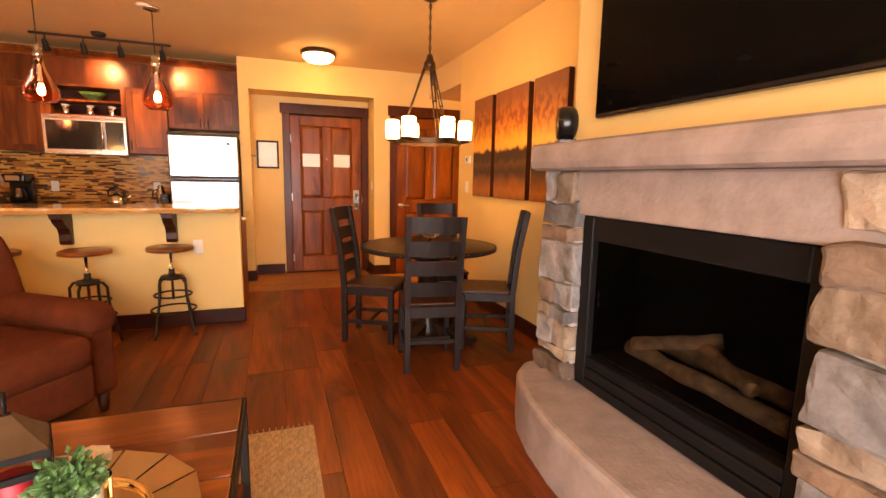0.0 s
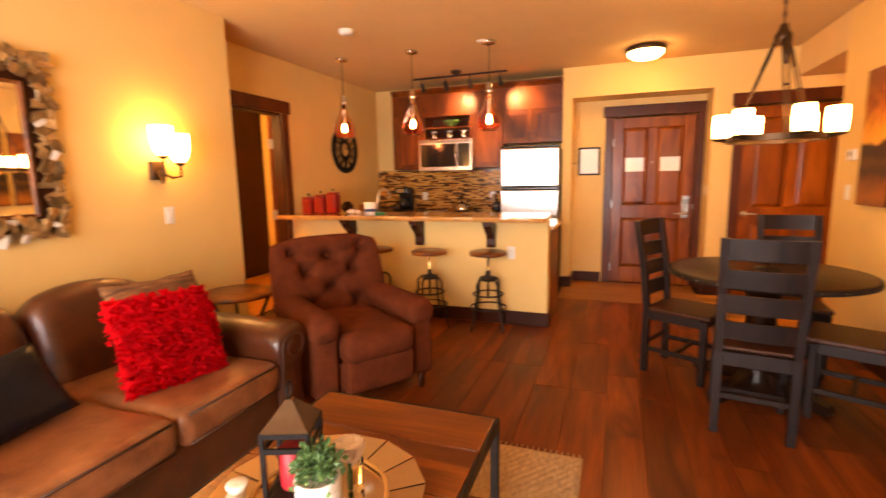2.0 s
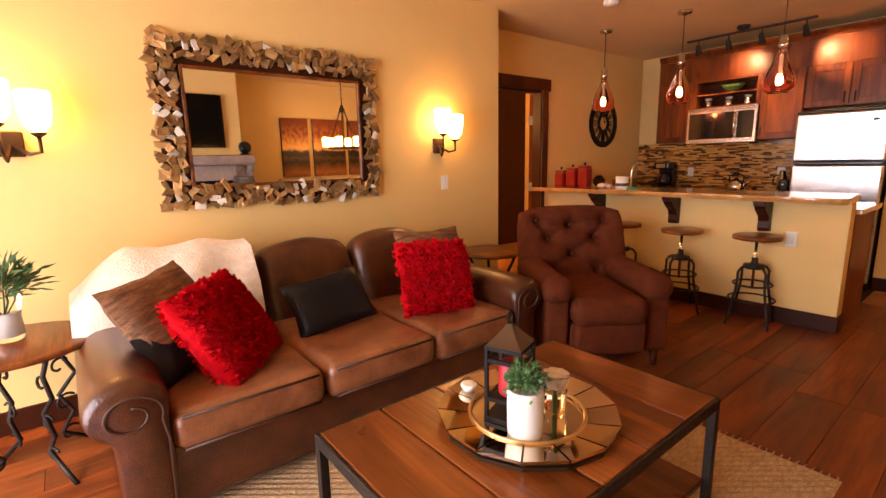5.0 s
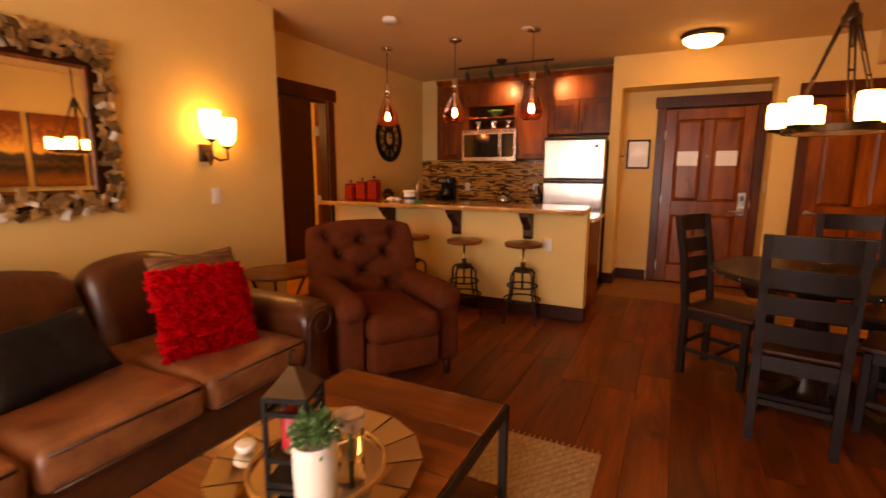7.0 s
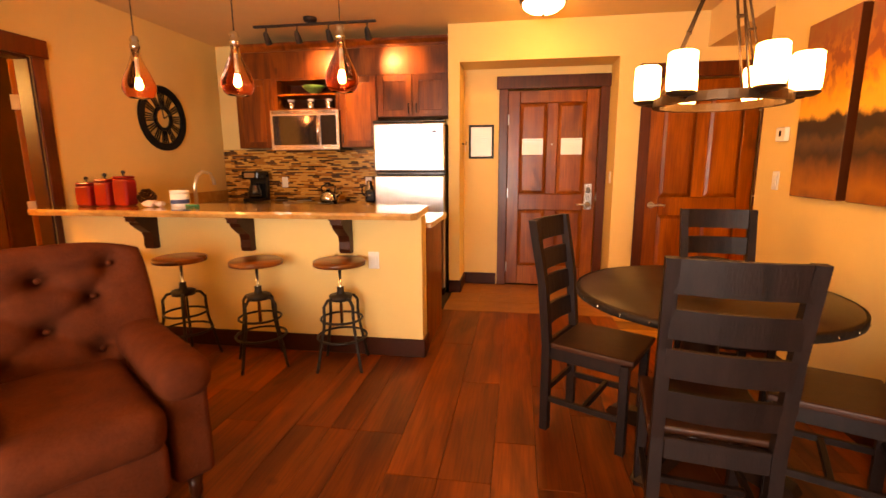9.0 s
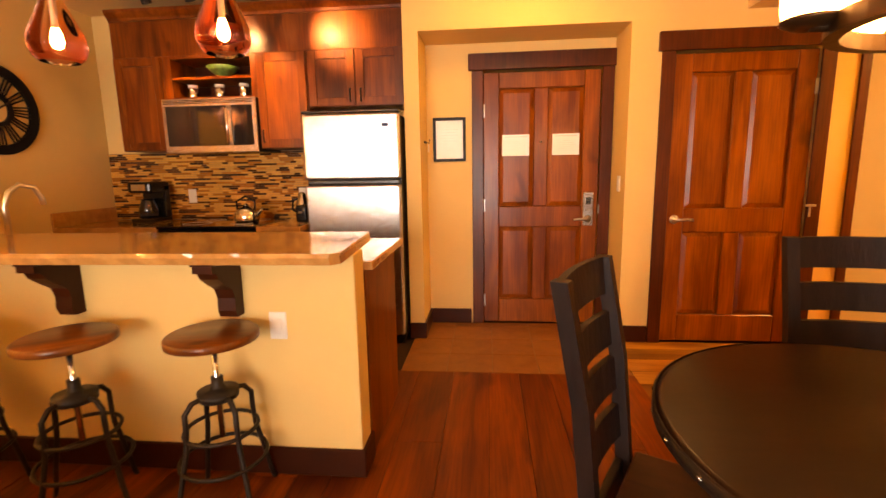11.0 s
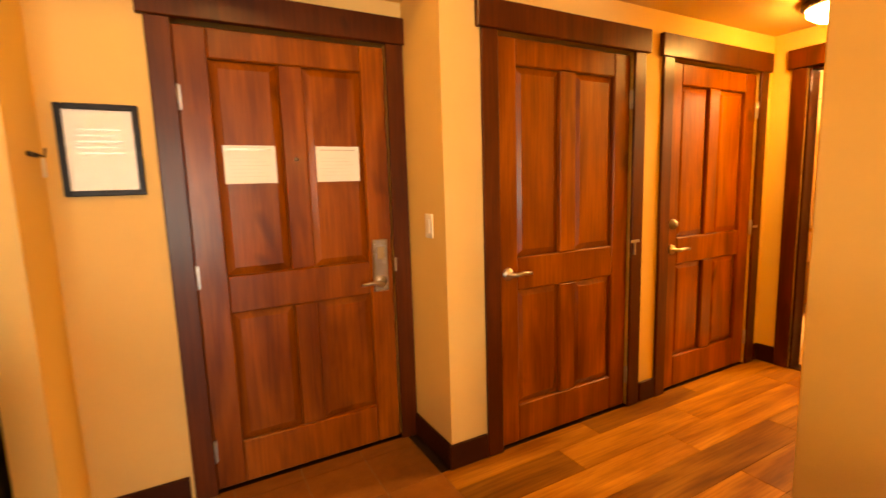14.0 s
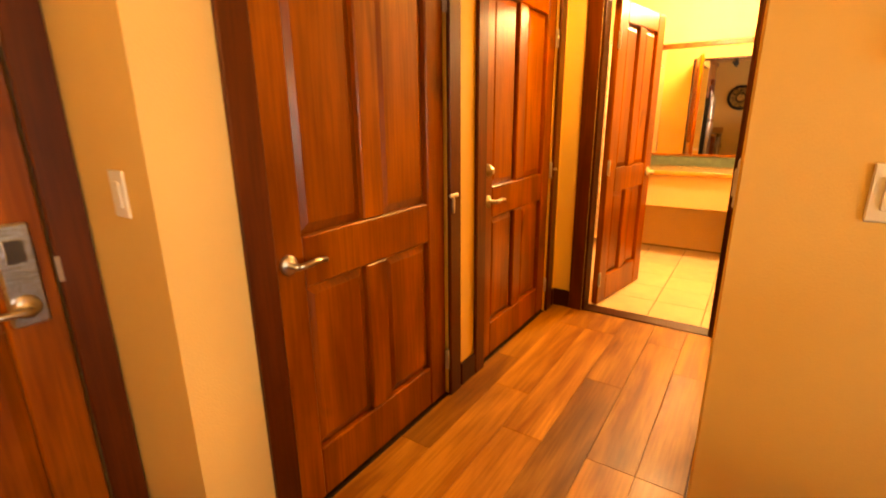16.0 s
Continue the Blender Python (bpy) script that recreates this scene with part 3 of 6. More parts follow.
for x0, x1, seedv in ((0.15, 0.365, 1), (0.545, 0.755, 2)):
    nt_ = thing("paper_notice", "white paper notice taped to the entry door", "notice", 3.765 + x0, YN + 0.0085, 1.395, group="door notices")
    part("sheet", B(0, x1 - x0, -0.0015, 0.0, 0, 0.165, 0), M_paper, nt_)
    part("print", [B(0.02, x1 - x0 - 0.02, -0.003, -0.002, 0.145, 0.150, 0)] + [B(0.02, x1 - x0 - 0.03 - 0.02 * (k % 3), -0.003, -0.002, 0.03 + 0.016 * k, 0.0308 + 0.016 * k, 0) for k in range(6)], M_nickel, nt_, "faint lines of small print")

d2 = thing("door_2", "closed knotty reddish wooden four-panel closet door", "door", 5.063, YC, 0, kind="structure")
casing(d2, 0.92)
leaf(d2, 0.92, y=0.012)
lever(d2, 0.06, 0.012, 0.915, 1)
for z in (0.2, 1.8):
    hinge(d2, 0.92, 0.006, z)
part("latch", [B(0.905, 0.975, -0.03, -0.022, 1.0, 1.016, 0.002), B(0.93, 0.944, -0.03, -0.02, 0.93, 1.01, 0.002)], M_nickel, d2, "nickel swing latch")
d3 = thing("door_3", "closed reddish wooden four-panel door with deadbolt", "door", 6.315, YC, 0, kind="structure")
casing(d3, 0.92)
leaf(d3, 0.92, y=0.012)
lever(d3, 0.07, 0.012, 0.92, 1)
part("deadbolt", move(lathe([(0.03, 0), (0.03, 0.012), (0.018, 0.02), (0.018, 0.03)], 20), pose(0.07, 0.012, 1.08, 90)), M_nickel, d3, "round nickel deadbolt")
for z in (0.2, 1.0, 1.8):
    hinge(d3, 0.92, 0.006, z)
part("latch", B(0.905, 0.95, -0.03, -0.022, 1.0, 1.014, 0.002), M_nickel, d3)
# bathroom doorway: casing on the hall side, leaf swung into the bathroom
d4 = thing("door_4", "wooden four-panel bathroom door standing open", "door", HX, BY1, 0, -90, kind="structure")
casing(d4, BY1 - BY0)
part("jamb", B(0, 0.018, 0, W, 0, 2.05), M_trim, d4)
part("jamb", B(BY1 - BY0 - 0.018, BY1 - BY0, 0, W, 0, 2.05), M_trim, d4)
part("jamb", B(0.018, BY1 - BY0 - 0.018, 0, W, 2.035, 2.06), M_trim, d4)
part("threshold", B(0, BY1 - BY0, 0.0, W, -0.01, 0.008), M_trim, d4)
d4l = thing("door_5", "open knotty wooden bathroom door leaf", "door", HX + W + 0.015, BY1 - 0.03, 0, -10, kind="structure")
leaf(d4l, 0.76, y=-0.044)
lever(d4l, 0.70, -0.044, 0.92, -1)
for z in (0.2, 1.0, 1.8):
    hinge(d4l, 0.005, -0.044, z)
# bedroom doorway in the kitchen wall, leaf swung into the bedroom
d6 = thing("door_6", "dark wooden bedroom doorway casing", "door", XK, DY0, 0, 90, kind="structure")
casing(d6, DY1 - DY0)
part("jamb", B(0, 0.018, 0, W, 0, 2.05), M_trim, d6)
part("jamb", B(DY1 - DY0 - 0.018, DY1 - DY0, 0, W, 0, 2.05), M_trim, d6)
part("jamb", B(0.018, DY1 - DY0 - 0.018, 0, W, 2.035, 2.06), M_trim, d6)
# added dark block, stands in for an inner door frame beside the bright wall
inner = thing("wardrobe", "dark block standing in for a door frame inside the bedroom", "wardrobe", -2.1, 7.4, 0)
part("body", B(0.0, 1.05, 0.0, 0.6, 0, 2.5, 0.006), M_trim, inner)
part("door", B(0.02, 0.60, -0.02, -0.001, 0.02, 2.48, 0.004), M_trim, inner)
part("door", B(0.62, 1.03, -0.02, -0.001, 0.02, 2.48, 0.004), M_trim, inner)
d6l = thing("door_7", "open wooden bedroom door leaf with pale hinges", "door", XK - W - 0.01, DY1 + 0.0, 0, 116, kind="structure")
leaf(d6l, 0.86)
for z in (0.25, 1.0, 1.75):
    part("hinge", B(-0.02, 0.03, -0.004, 0.05, z - 0.05, z + 0.05, 0.001), M_hinge, d6l, "satin metal hinge")


# ---- fireplace ----
FX, FY0, FY1 = 5.0, 2.72, 4.27
breast = setting("chimney_breast", [B(FX, XR, FY0, FY1, 1.40, ZC, 0.004), B(FX + 0.37, XR, FY0, FY1, 0, 1.40, 0.004), B(FX + 0.245, FX + 0.37, FY0, 2.97, 0, 1.40, 0), B(FX + 0.245, FX + 0.37, 4.13, FY1, 0, 1.40, 0)], M_wall, "cream painted chimney breast above the mantel")
fire = thing("fireplace", "gas fireplace with rough stone piers and cast stone mantel", "fireplace", FX, 3.5, 0)


def hearth_outline(r):
    pts = [(0.37, -0.92), (0.05, -0.92)]
    for i in range(13):
        a = -math.pi / 2 + math.pi * i / 12
        pts.append((0.03 - 0.43 * math.cos(a) ** 0.7, 0.95 * math.sin(a)))
    pts += [(0.05, 0.92), (0.37, 0.92)]
    return [(x, y) for x, y in pts]


ho = hearth_outline(0)
bm = bmesh.new()
fa = bm.faces.new([bm.verts.new((x, y, 0.0)) for x, y in ho])
ex = bmesh.ops.extrude_face_region(bm, geom=[fa])
for v in [q for q in ex["geom"] if isinstance(q, bmesh.types.BMVert)]:
    v.co.z = 0.26
bmesh.ops.bevel(bm, geom=[e for e in bm.edges if all(v.co.z > 0.2 for v in e.verts)], offset=0.03, segments=3, affect="EDGES", profile=0.5)
part("hearth", take(bm), M_slab, fire, "curved grey-pink cast stone hearth")
# mantel shelf with rounded nose, frieze below it
nose = [(0.36, 1.325), (-0.14, 1.325), (-0.162, 1.336), (-0.172, 1.365), (-0.172, 1.42), (-0.162, 1.448), (-0.14, 1.459), (-0.02, 1.462), (0.36, 1.462)]
part("mantel_shelf", move(prism(nose, 1.80, "y"), pose(0, -0.92, 0)), M_slab, fire, "thick rounded cast stone mantel shelf")
part("lintel", B(-0.06, 0.24, -0.80, 0.80, 1.115, 1.325, 0.012, 2), M_slab, fire, "flat cast stone lintel")
# mortar core of the piers and the stones on it
random.seed(4)


def rough_stone(w, h, d, seedv):
    """A split field stone: chipped corners, a broken face and slightly worn arrises."""
    rs = random.Random(seedv * 7 + 1)
    bm = bmesh.new()
    bmesh.ops.create_cube(bm, size=1)
    k = min(w, h)
    for v in bm.verts:
        v.co = (v.co.x * d, v.co.y * w + rs.uniform(-0.13, 0.13) * k, v.co.z * h + rs.uniform(-0.10, 0.10) * k)
    bmesh.ops.bevel(bm, geom=bm.edges[:], offset=0.11 * min(w, h, d), segments=2, affect="EDGES", profile=0.55)
    bmesh.ops.subdivide_edges(bm, edges=[e for e in bm.edges if e.calc_length() > 0.05], cuts=3, use_grid_fill=True)
    for v in bm.verts:
        v.co += 0.016 * noise.noise_vector(v.co * 11 + Vector((seedv * 3.1, 0, 0))) + 0.006 * noise.noise_vector(v.co * 34 + Vector((seedv, 5, 0)))
    return take(bm)


k = 0
for side, (y0, y1) in (("a", (0.60, 0.88)), ("b", (-0.92, -0.50))):
    part("pier_core", B(-0.055, 0.24, y0 + 0.014, y1 - 0.014, 0.26, 1.325, 0.01), M_mortar, fire, "rough pale mortar")
    z = 0.262
    while z < 1.30:
        h = min(random.choice((0.07, 0.10, 0.13, 0.17, 0.21)), 1.322 - z)
        if 1.322 - z - h < 0.06:
            h = 1.322 - z
        cuts = [y0, y1] if side == "a" and random.random() < 0.45 else [y0, y0 + (y1 - y0) * random.uniform(0.32, 0.66), y1]
        for a, b in zip(cuts, cuts[1:]):
            part("stone", rough_stone(b - a - 0.006, h - 0.006, 0.17 + random.uniform(-0.02, 0.03), k), random.choice((M_stone, M_stone, M_stone2, M_stone3)), fire, m=pose(-0.005 + random.uniform(-0.012, 0.012), (a + b) / 2, z + h / 2, random.uniform(-4, 4), 0, random.uniform(-4, 4)))
            k += 1
        e = y1 - 0.03 if side == "a" else y0 + 0.03
        part("stone", rough_stone(0.07, h - 0.010, 0.15, k + 50), random.choice((M_stone, M_stone2)), fire, m=pose(0.165, e, z + h / 2))
        z += h
# the firebox
part("firebox", [B(0.02, 0.24, -0.52, 0.62, 0.262, 0.27, 0), B(0.34, 0.36, -0.52, 0.62, 0.26, 1.115, 0), B(0.0, 0.34, -0.52, -0.50, 0.27, 1.1, 0), B(0.0, 0.34, 0.60, 0.62, 0.27, 1.1, 0), B(0.0, 0.34, -0.5, 0.6, 1.08, 1.10, 0)], M_black, fire, "black metal firebox")
for g in (B(-0.03, 0.03, 0.52, 0.60, 0.265, 1.112, 0.006), B(-0.03, 0.03, -0.50, -0.44, 0.265, 1.112, 0.006), B(-0.03, 0.03, -0.44, 0.52, 1.00, 1.112, 0.006)):
    part("surround", g, M_black, fire, "black steel frame")
for k in range(3):
    part("louvre", B(-0.035 + 0.004 * k, 0.03, -0.44, 0.52, 0.268 + 0.055 * k, 0.318 + 0.055 * k, 0.008, 2), M_black, fire, "black louvre panel")
part("glass", B(0.005, 0.009, -0.44, 0.52, 0.435, 1.0, 0), mat("hearth_glass", (0.5, 0.5, 0.5), 0.03, var=0, bump=0, trans=1.0, ior=1.08), fire, "clear fire glass")
part("ember_bed", B(0.03, 0.33, -0.45, 0.53, 0.40, 0.435, 0.01), M_iron, fire)


def log(p, q, r, s):
    p, q = Vector(p), Vector(q)
    pts = [p.lerp(q, i / 7) + 0.012 * noise.noise_vector(Vector((i * 0.6, s, 0))) for i in range(8)]
    return tube(pts, [r * (0.9 + 0.25 * noise.noise(Vector((i * 0.9, s, 3)))) for i in range(8)], 12)


for s, (p, q, r) in enumerate((((0.10, -0.36, 0.50), (0.10, 0.36, 0.52), 0.040), ((0.24, -0.30, 0.52), (0.22, 0.32, 0.54), 0.040), ((0.06, 0.30, 0.56), (0.26, 0.02, 0.64), 0.034), ((0.08, -0.24, 0.58), (0.24, 0.10, 0.60), 0.030))):
    lg = part("log", log(p, q, r, s), M_log, fire, "charred ceramic log")
    d = (Vector(q) - Vector(p)).normalized()
    part("cut_end", tube([Vector(p) - d * 0.004, Vector(p) + d * 0.006], r * 0.8, 12), M_logcut, lg, "pale cut end of the log")

tv = thing("television", "large flat black television mounted on the chimney breast", "television", FX - 0.05, 3.44, 1.56)
part("bezel", [B(0, 0.045, -0.60, 0.60, 0, 0.70, 0.006)], M_blackpl, tv)
part("screen", B(-0.004, 0.0, -0.585, 0.585, 0.018, 0.685, 0.001), M_screen, tv, "glossy dark screen")
part("wall_mount", B(0.045, 0.055, -0.2, 0.2, 0.2, 0.5, 0.002), M_iron, tv)
# clock-like shape added in place of a round knotted ornament
sp = thing("speaker_clock", "small dark round stand-in for the knotted ornament on the mantel", "clock", FX - 0.04, 4.30, 1.463, 65)
part("body", [B(-0.06, 0.06, -0.06, 0.03, 0, 0.02, 0.004), move(lathe([(0.075, 0), (0.085, 0.02), (0.085, 0.07), (0.07, 0.09)], 28), pose(0, 0.03, 0.10, 90))], M_blackpl, sp)
part("dial", move(lathe([(0.06, 0), (0.06, 0.003)], 28), pose(0, -0.061, 0.10, 90)), M_iron, sp)

# ---- canvases ----
for i, (y0, y1) in enumerate(((5.01, 5.46), (5.54, 6.12), (6.19, 6.60))):
    cv = thing("canvas_painting", "unframed canvas panel of dark trees under an orange sky", "painting", XR, y0, 1.11, group="three-panel landscape")
    part("canvas", B(-0.045, 0, 0, y1 - y0, 0, 0.93, 0.004), picture_material("canvas_%s" % "abc"[i], 1.7 * i + 0.3), cv)
    part("side", B(-0.0445, -0.0005, -0.002, -0.0005, 0.004, 0.926, 0), M_trim, cv, "dark wrapped edge")
th = thing("thermostat", "small white wall thermostat", "thermostat", XR, 6.81, 1.43)
part("case", B(-0.028, 0, -0.055, 0.055, 0, 0.085, 0.006), M_white, th)
part("display", B(-0.0295, -0.0285, -0.012, 0.012, 0.03, 0.065, 0), M_blackpl, th)


def switch(x, y, z, rz, label="white rocker light switch plate"):
    s = thing("light_switch", label, "switch", x, y, z, rz, group="wall plates")
    part("plate", B(-0.037, 0.037, -0.007, 0, -0.058, 0.058, 0.004), M_white, s)
    part("rocker", B(-0.017, 0.017, -0.012, -0.007, -0.033, 0.033, 0.003), M_white, s)


switch(XR, 6.85, 1.19, -90)
switch(NX1, 8.36, 1.17, -90)
switch(XL, 4.72, 1.14, 90)
switch(2.94, 6.53, 0.67, 0, "white electrical outlet plate under the bar")
switch(5.62, YH, 1.18, 180)


# ---- dining set ----
def dining_chair(label):
    """Origin at the floor under the seat's middle; the chair faces +y."""
    c = thing("dining_chair", label, "chair", group="chairs round the table")
    w, d = 0.167, 0.20
    for sx in (-1, 1):
        x = sx * w
        pts = [(x, -d + 0.01, 0), (x, -d + 0.01, 0.44), (x * 1.02, -d - 0.02, 0.75), (x * 1.05, -d - 0.075, 1.04)]
        v, fs, _ = [], [], 0
        for px, py, pz in pts:
            v += [Vector((px - 0.019, py - 0.02, pz)), Vector((px + 0.019, py - 0.02, pz)), Vector((px + 0.019, py + 0.02, pz)), Vector((px - 0.019, py + 0.02, pz))]
        for j in range(3):
            for k in range(4):
                fs.append([j * 4 + k, j * 4 + (k + 1) % 4, j * 4 + 4 + (k + 1) % 4, j * 4 + 4 + k])
        fs += [[3, 2, 1, 0], [12, 13, 14, 15]]
        part("leg", (v, fs, False), M_chair, c)
        part("leg", B(x - 0.02, x + 0.02, d - 0.04, d, 0, 0.43, 0.004), M_chair, c)
        part("stretcher", B(x - 0.01, x + 0.01, -d + 0.02, d - 0.03, 0.15, 0.18, 0.003), M_chair, c)
        part("side_rail", B(x - 0.012, x + 0.012, -d + 0.02, d - 0.03, 0.375, 0.435, 0.003), M_chair, c)
    part("stretcher", B(-w + 0.01, w - 0.01, -0.012, 0.012, 0.152, 0.178, 0.003), M_chair, c)
    part("stretcher", B(-w + 0.02, w - 0.02, -d, -d + 0.018, 0.19, 0.22, 0.003), M_chair, c)
    part("front_rail", B(-w + 0.02, w - 0.02, d - 0.035, d - 0.012, 0.375, 0.435, 0.003), M_chair, c)
    part("back_rail", B(-w + 0.02, w - 0.02, -d - 0.012, -d + 0.012, 0.375, 0.45, 0.003), M_chair, c)
    part("seat", B(-w - 0.025, w + 0.025, -d + 0.035, d + 0.02, 0.435, 0.462, 0.008, 2), M_seatw, c, "reddish brown wooden seat")
    for z, lean in ((0.52, 0.0), (0.66, 0.018), (0.79, 0.038), (0.935, 0.062)):
        h = 0.095 if z < 0.9 else 0.105
        n = 8
        v, fs = [], []
        for i in range(n + 1):
            u = -1 + 2 * i / n
            yy = -d - 0.004 - lean - 0.018 * (1 - u * u)
            for a, b in ((yy - 0.009, z), (yy + 0.009, z), (yy + 0.009 - 0.012, z + h), (yy - 0.009 - 0.012, z + h)):
                v.append(Vector((u * (w - 0.005) * (1 + 0.04 * z), a, b)))
        for i in range(n):
            for k in range(4):
                fs.append([i * 4 + k, i * 4 + (k + 1) % 4, i * 4 + 4 + (k + 1) % 4, i * 4 + 4 + k])
        fs += [[0, 1, 2, 3], [n * 4 + 3, n * 4 + 2, n * 4 + 1, n * 4]]
        part("back_slat", (v, fs, False), M_chair, c)
    return c


ch = dining_chair("weathered grey-brown wooden ladder-back dining chair")
ch.matrix_basis = pose(4.54, 5.19, 0, 0, 0, -9)
copy_thing(ch, pose(4.99, 6.17, 0, 0, 0, 174))
copy_thing(ch, pose(4.29, 5.82, 0, 0, 0, -118))
copy_thing(ch, pose(5.09, 5.42, 0, 0, 0, 66))
tb = thing("round_table", "dark round wooden dining table with studded metal edge", "table", 4.69, 5.66, 0)
part("tabletop", lathe([(0.02, 0.725), (0.50, 0.725), (0.525, 0.732), (0.525, 0.755), (0.51, 0.762), (0.02, 0.762)], 64), M_ttop, tb, "dark stained plank top")
part("edge_band", lathe([(0.526, 0.728), (0.531, 0.73), (0.531, 0.757), (0.526, 0.759)], 64, caps=False), M_iron, tb, "dark metal edge band")
for i in range(28):
    a = 2 * math.pi * i / 28
    part("stud", move(lathe([(0.006, 0), (0.004, 0.003), (0.001, 0.004)], 6), Matrix.Translation((0.531 * math.cos(a), 0.531 * math.sin(a), 0.743)) @ Matrix.Rotation(a, 4, "Z") @ Matrix.Rotation(radians(90), 4, "Y")), M_chrome, tb)
part("pedestal", lathe([(0.13, 0.03), (0.10, 0.10), (0.07, 0.2), (0.09, 0.38), (0.07, 0.55), (0.12, 0.68), (0.20, 0.725)], 24), M_ttop, tb)
for i in range(4):
    part("foot", move(prism([(0.04, 0.04), (0.40, 0.0), (0.42, 0.03), (0.40, 0.06), (0.06, 0.14)], 0.07, "y"), pose(0, 0, 0, 0, 0, 45 + 90 * i) @ pose(0, -0.035, 0)), M_ttop, tb)
bowl = thing("candle_holder", "dark wire centrepiece with a small glass bowl", "centrepiece", 4.72, 5.72, 0.762)
part("base", lathe([(0.075, 0), (0.07, 0.006), (0.03, 0.012), (0.012, 0.02), (0.012, 0.05)], 24), M_iron, bowl)
part("glass_bowl", lathe([(0.03, 0.045), (0.07, 0.06), (0.085, 0.09), (0.08, 0.115)], 24, caps=False), M_clear, bowl, "clear glass bowl")
part("ring", tube([(0.088 * math.cos(a), 0.088 * math.sin(a), 0.117) for a in [2 * math.pi * i / 24 for i in range(24)]], 0.007, closed=True), M_iron, bowl)

# ---- chandelier ----
cx, cy = 4.69, 5.70
chd = thing("chandelier", "bronze ring chandelier with six lit white glass shades", "chandelier", cx, cy, 1.53)
part("ring", [lathe([(0.222, 0.0), (0.25, 0.0), (0.25, 0.035), (0.222, 0.035), (0.222, 0.0)], 48, False, False)], M_bronze, chd, "flat bronze ring")
part("hub", lathe([(0.03, 0.55), (0.045, 0.56), (0.045, 0.60), (0.03, 0.62), (0.02, 0.66)], 20), M_bronze, chd)
for i in range(3):
    a = 2 * math.pi * i / 3 + 0.5
    p0, p1 = Vector((0.035 * math.cos(a), 0.035 * math.sin(a), 0.58)), Vector((0.237 * math.cos(a), 0.237 * math.sin(a), 0.03))
    s = Vector((-math.sin(a), math.cos(a), 0)) * 0.012
    part("arm", [tube([p0 + s, p1 + s], 0.005), tube([p0 - s, p1 - s], 0.005), tube([p0.lerp(p1, 0.5) - s * 1.4, p0.lerp(p1, 0.5) + s * 1.4], 0.007), tube([p0, p0.lerp(p1, 0.28)], 0.011)], M_bronze, chd, "paired bronze rods")
part("chain", [tube([(0, 0, 0.65), (0, 0, 1.04)], 0.004)] + [tube([(0.010 * math.cos(t) * (k % 2), 0.010 * math.cos(t) * (1 - k % 2), 0.675 + 0.036 * k + 0.02 * math.sin(t)) for t in [2 * math.pi * q / 10 for q in range(10)]], 0.0028, 5, closed=True) for k in range(11)], M_bronze, chd, "bronze chain")
part("canopy", lathe([(0.012, 1.03), (0.05, 1.045), (0.062, 1.07)], 24), M_bronze, chd)
for i in range(6):
    a = 2 * math.pi * i / 6 - 0.33
    x, y = 0.277 * math.cos(a), 0.277 * math.sin(a)
    part("cup", [move(lathe([(0.03, 0.018), (0.052, 0.03), (0.052, 0.036)], 20), pose(x, y, 0)), tube([(0.237 * math.cos(a), 0.237 * math.sin(a), 0.018), (x, y, 0.024)], 0.012)], M_bronze, chd)
    part("shade", move(lathe([(0.046, 0.038), (0.051, 0.05), (0.053, 0.11), (0.051, 0.172), (0.044, 0.179), (0.01, 0.18)], 24), pose(x, y, 0)), M_shade, chd, "lit white glass shade")


# ---- pendants over the bar ----
def pendant(x, y):
    p = thing("pendant_lamp", "lit red and amber blown glass teardrop pendant on a thin cord", "pendant lamp", x, y, 1.80, group="pendants over the bar")
    part("shade", lathe([(0.075, 0.0), (0.098, 0.02), (0.113, 0.06), (0.108, 0.11), (0.082, 0.175), (0.052, 0.24), (0.032, 0.30), (0.027, 0.345)], 28, caps=False), M_pend, p, "red-tinted clear glass shade")
    part("socket", lathe([(0.012, 0.28), (0.024, 0.335), (0.034, 0.35), (0.034, 0.375), (0.024, 0.385), (0.032, 0.405), (0.024, 0.43), (0.01, 0.44)], 20), M_chrome, p, "chrome socket cap")
    part("bulb", lathe([(0.005, 0.06), (0.017, 0.068), (0.021, 0.088), (0.015, 0.115), (0.010, 0.135)], 16), M_bulb, p, "glowing bulb")
    part("stem", lathe([(0.011, 0.135), (0.011, 0.28)], 10), M_white, p)
    part("cord", tube([(0, 0, 0.435), (0, 0, 0.79)], 0.004), M_iron, p)
    part("canopy", lathe([(0.012, 0.765), (0.06, 0.778), (0.064, 0.80)], 24), M_chrome, p, "round chrome canopy")
    return p


pn = pendant(1.09, 6.79)
copy_thing(pn, pose(1.88, 6.80, 1.80))
copy_thing(pn, pose(2.67, 6.79, 1.80))


# ---- ceiling lights ----
def dome(x, y, z, r, glass=M_dome):
    d = thing("ceiling_light", "lit frosted dome ceiling light with a bronze rim", "ceiling light", x, y, z, group="dome ceiling lights")
    part("rim", lathe([(r, 0), (r + 0.012, -0.012), (r + 0.012, -0.035), (r - 0.01, -0.045)], 40), M_bronze, d)
    part("diffuser", lathe([(r - 0.012, -0.046), (r * 0.9, -0.075), (r * 0.65, -0.105), (r * 0.3, -0.122), (0.015, -0.126)], 40), glass, d, "glowing frosted glass bowl")
    part("finial", lathe([(0.012, -0.126), (0.010, -0.14), (0.004, -0.146)], 12), M_bronze, d)


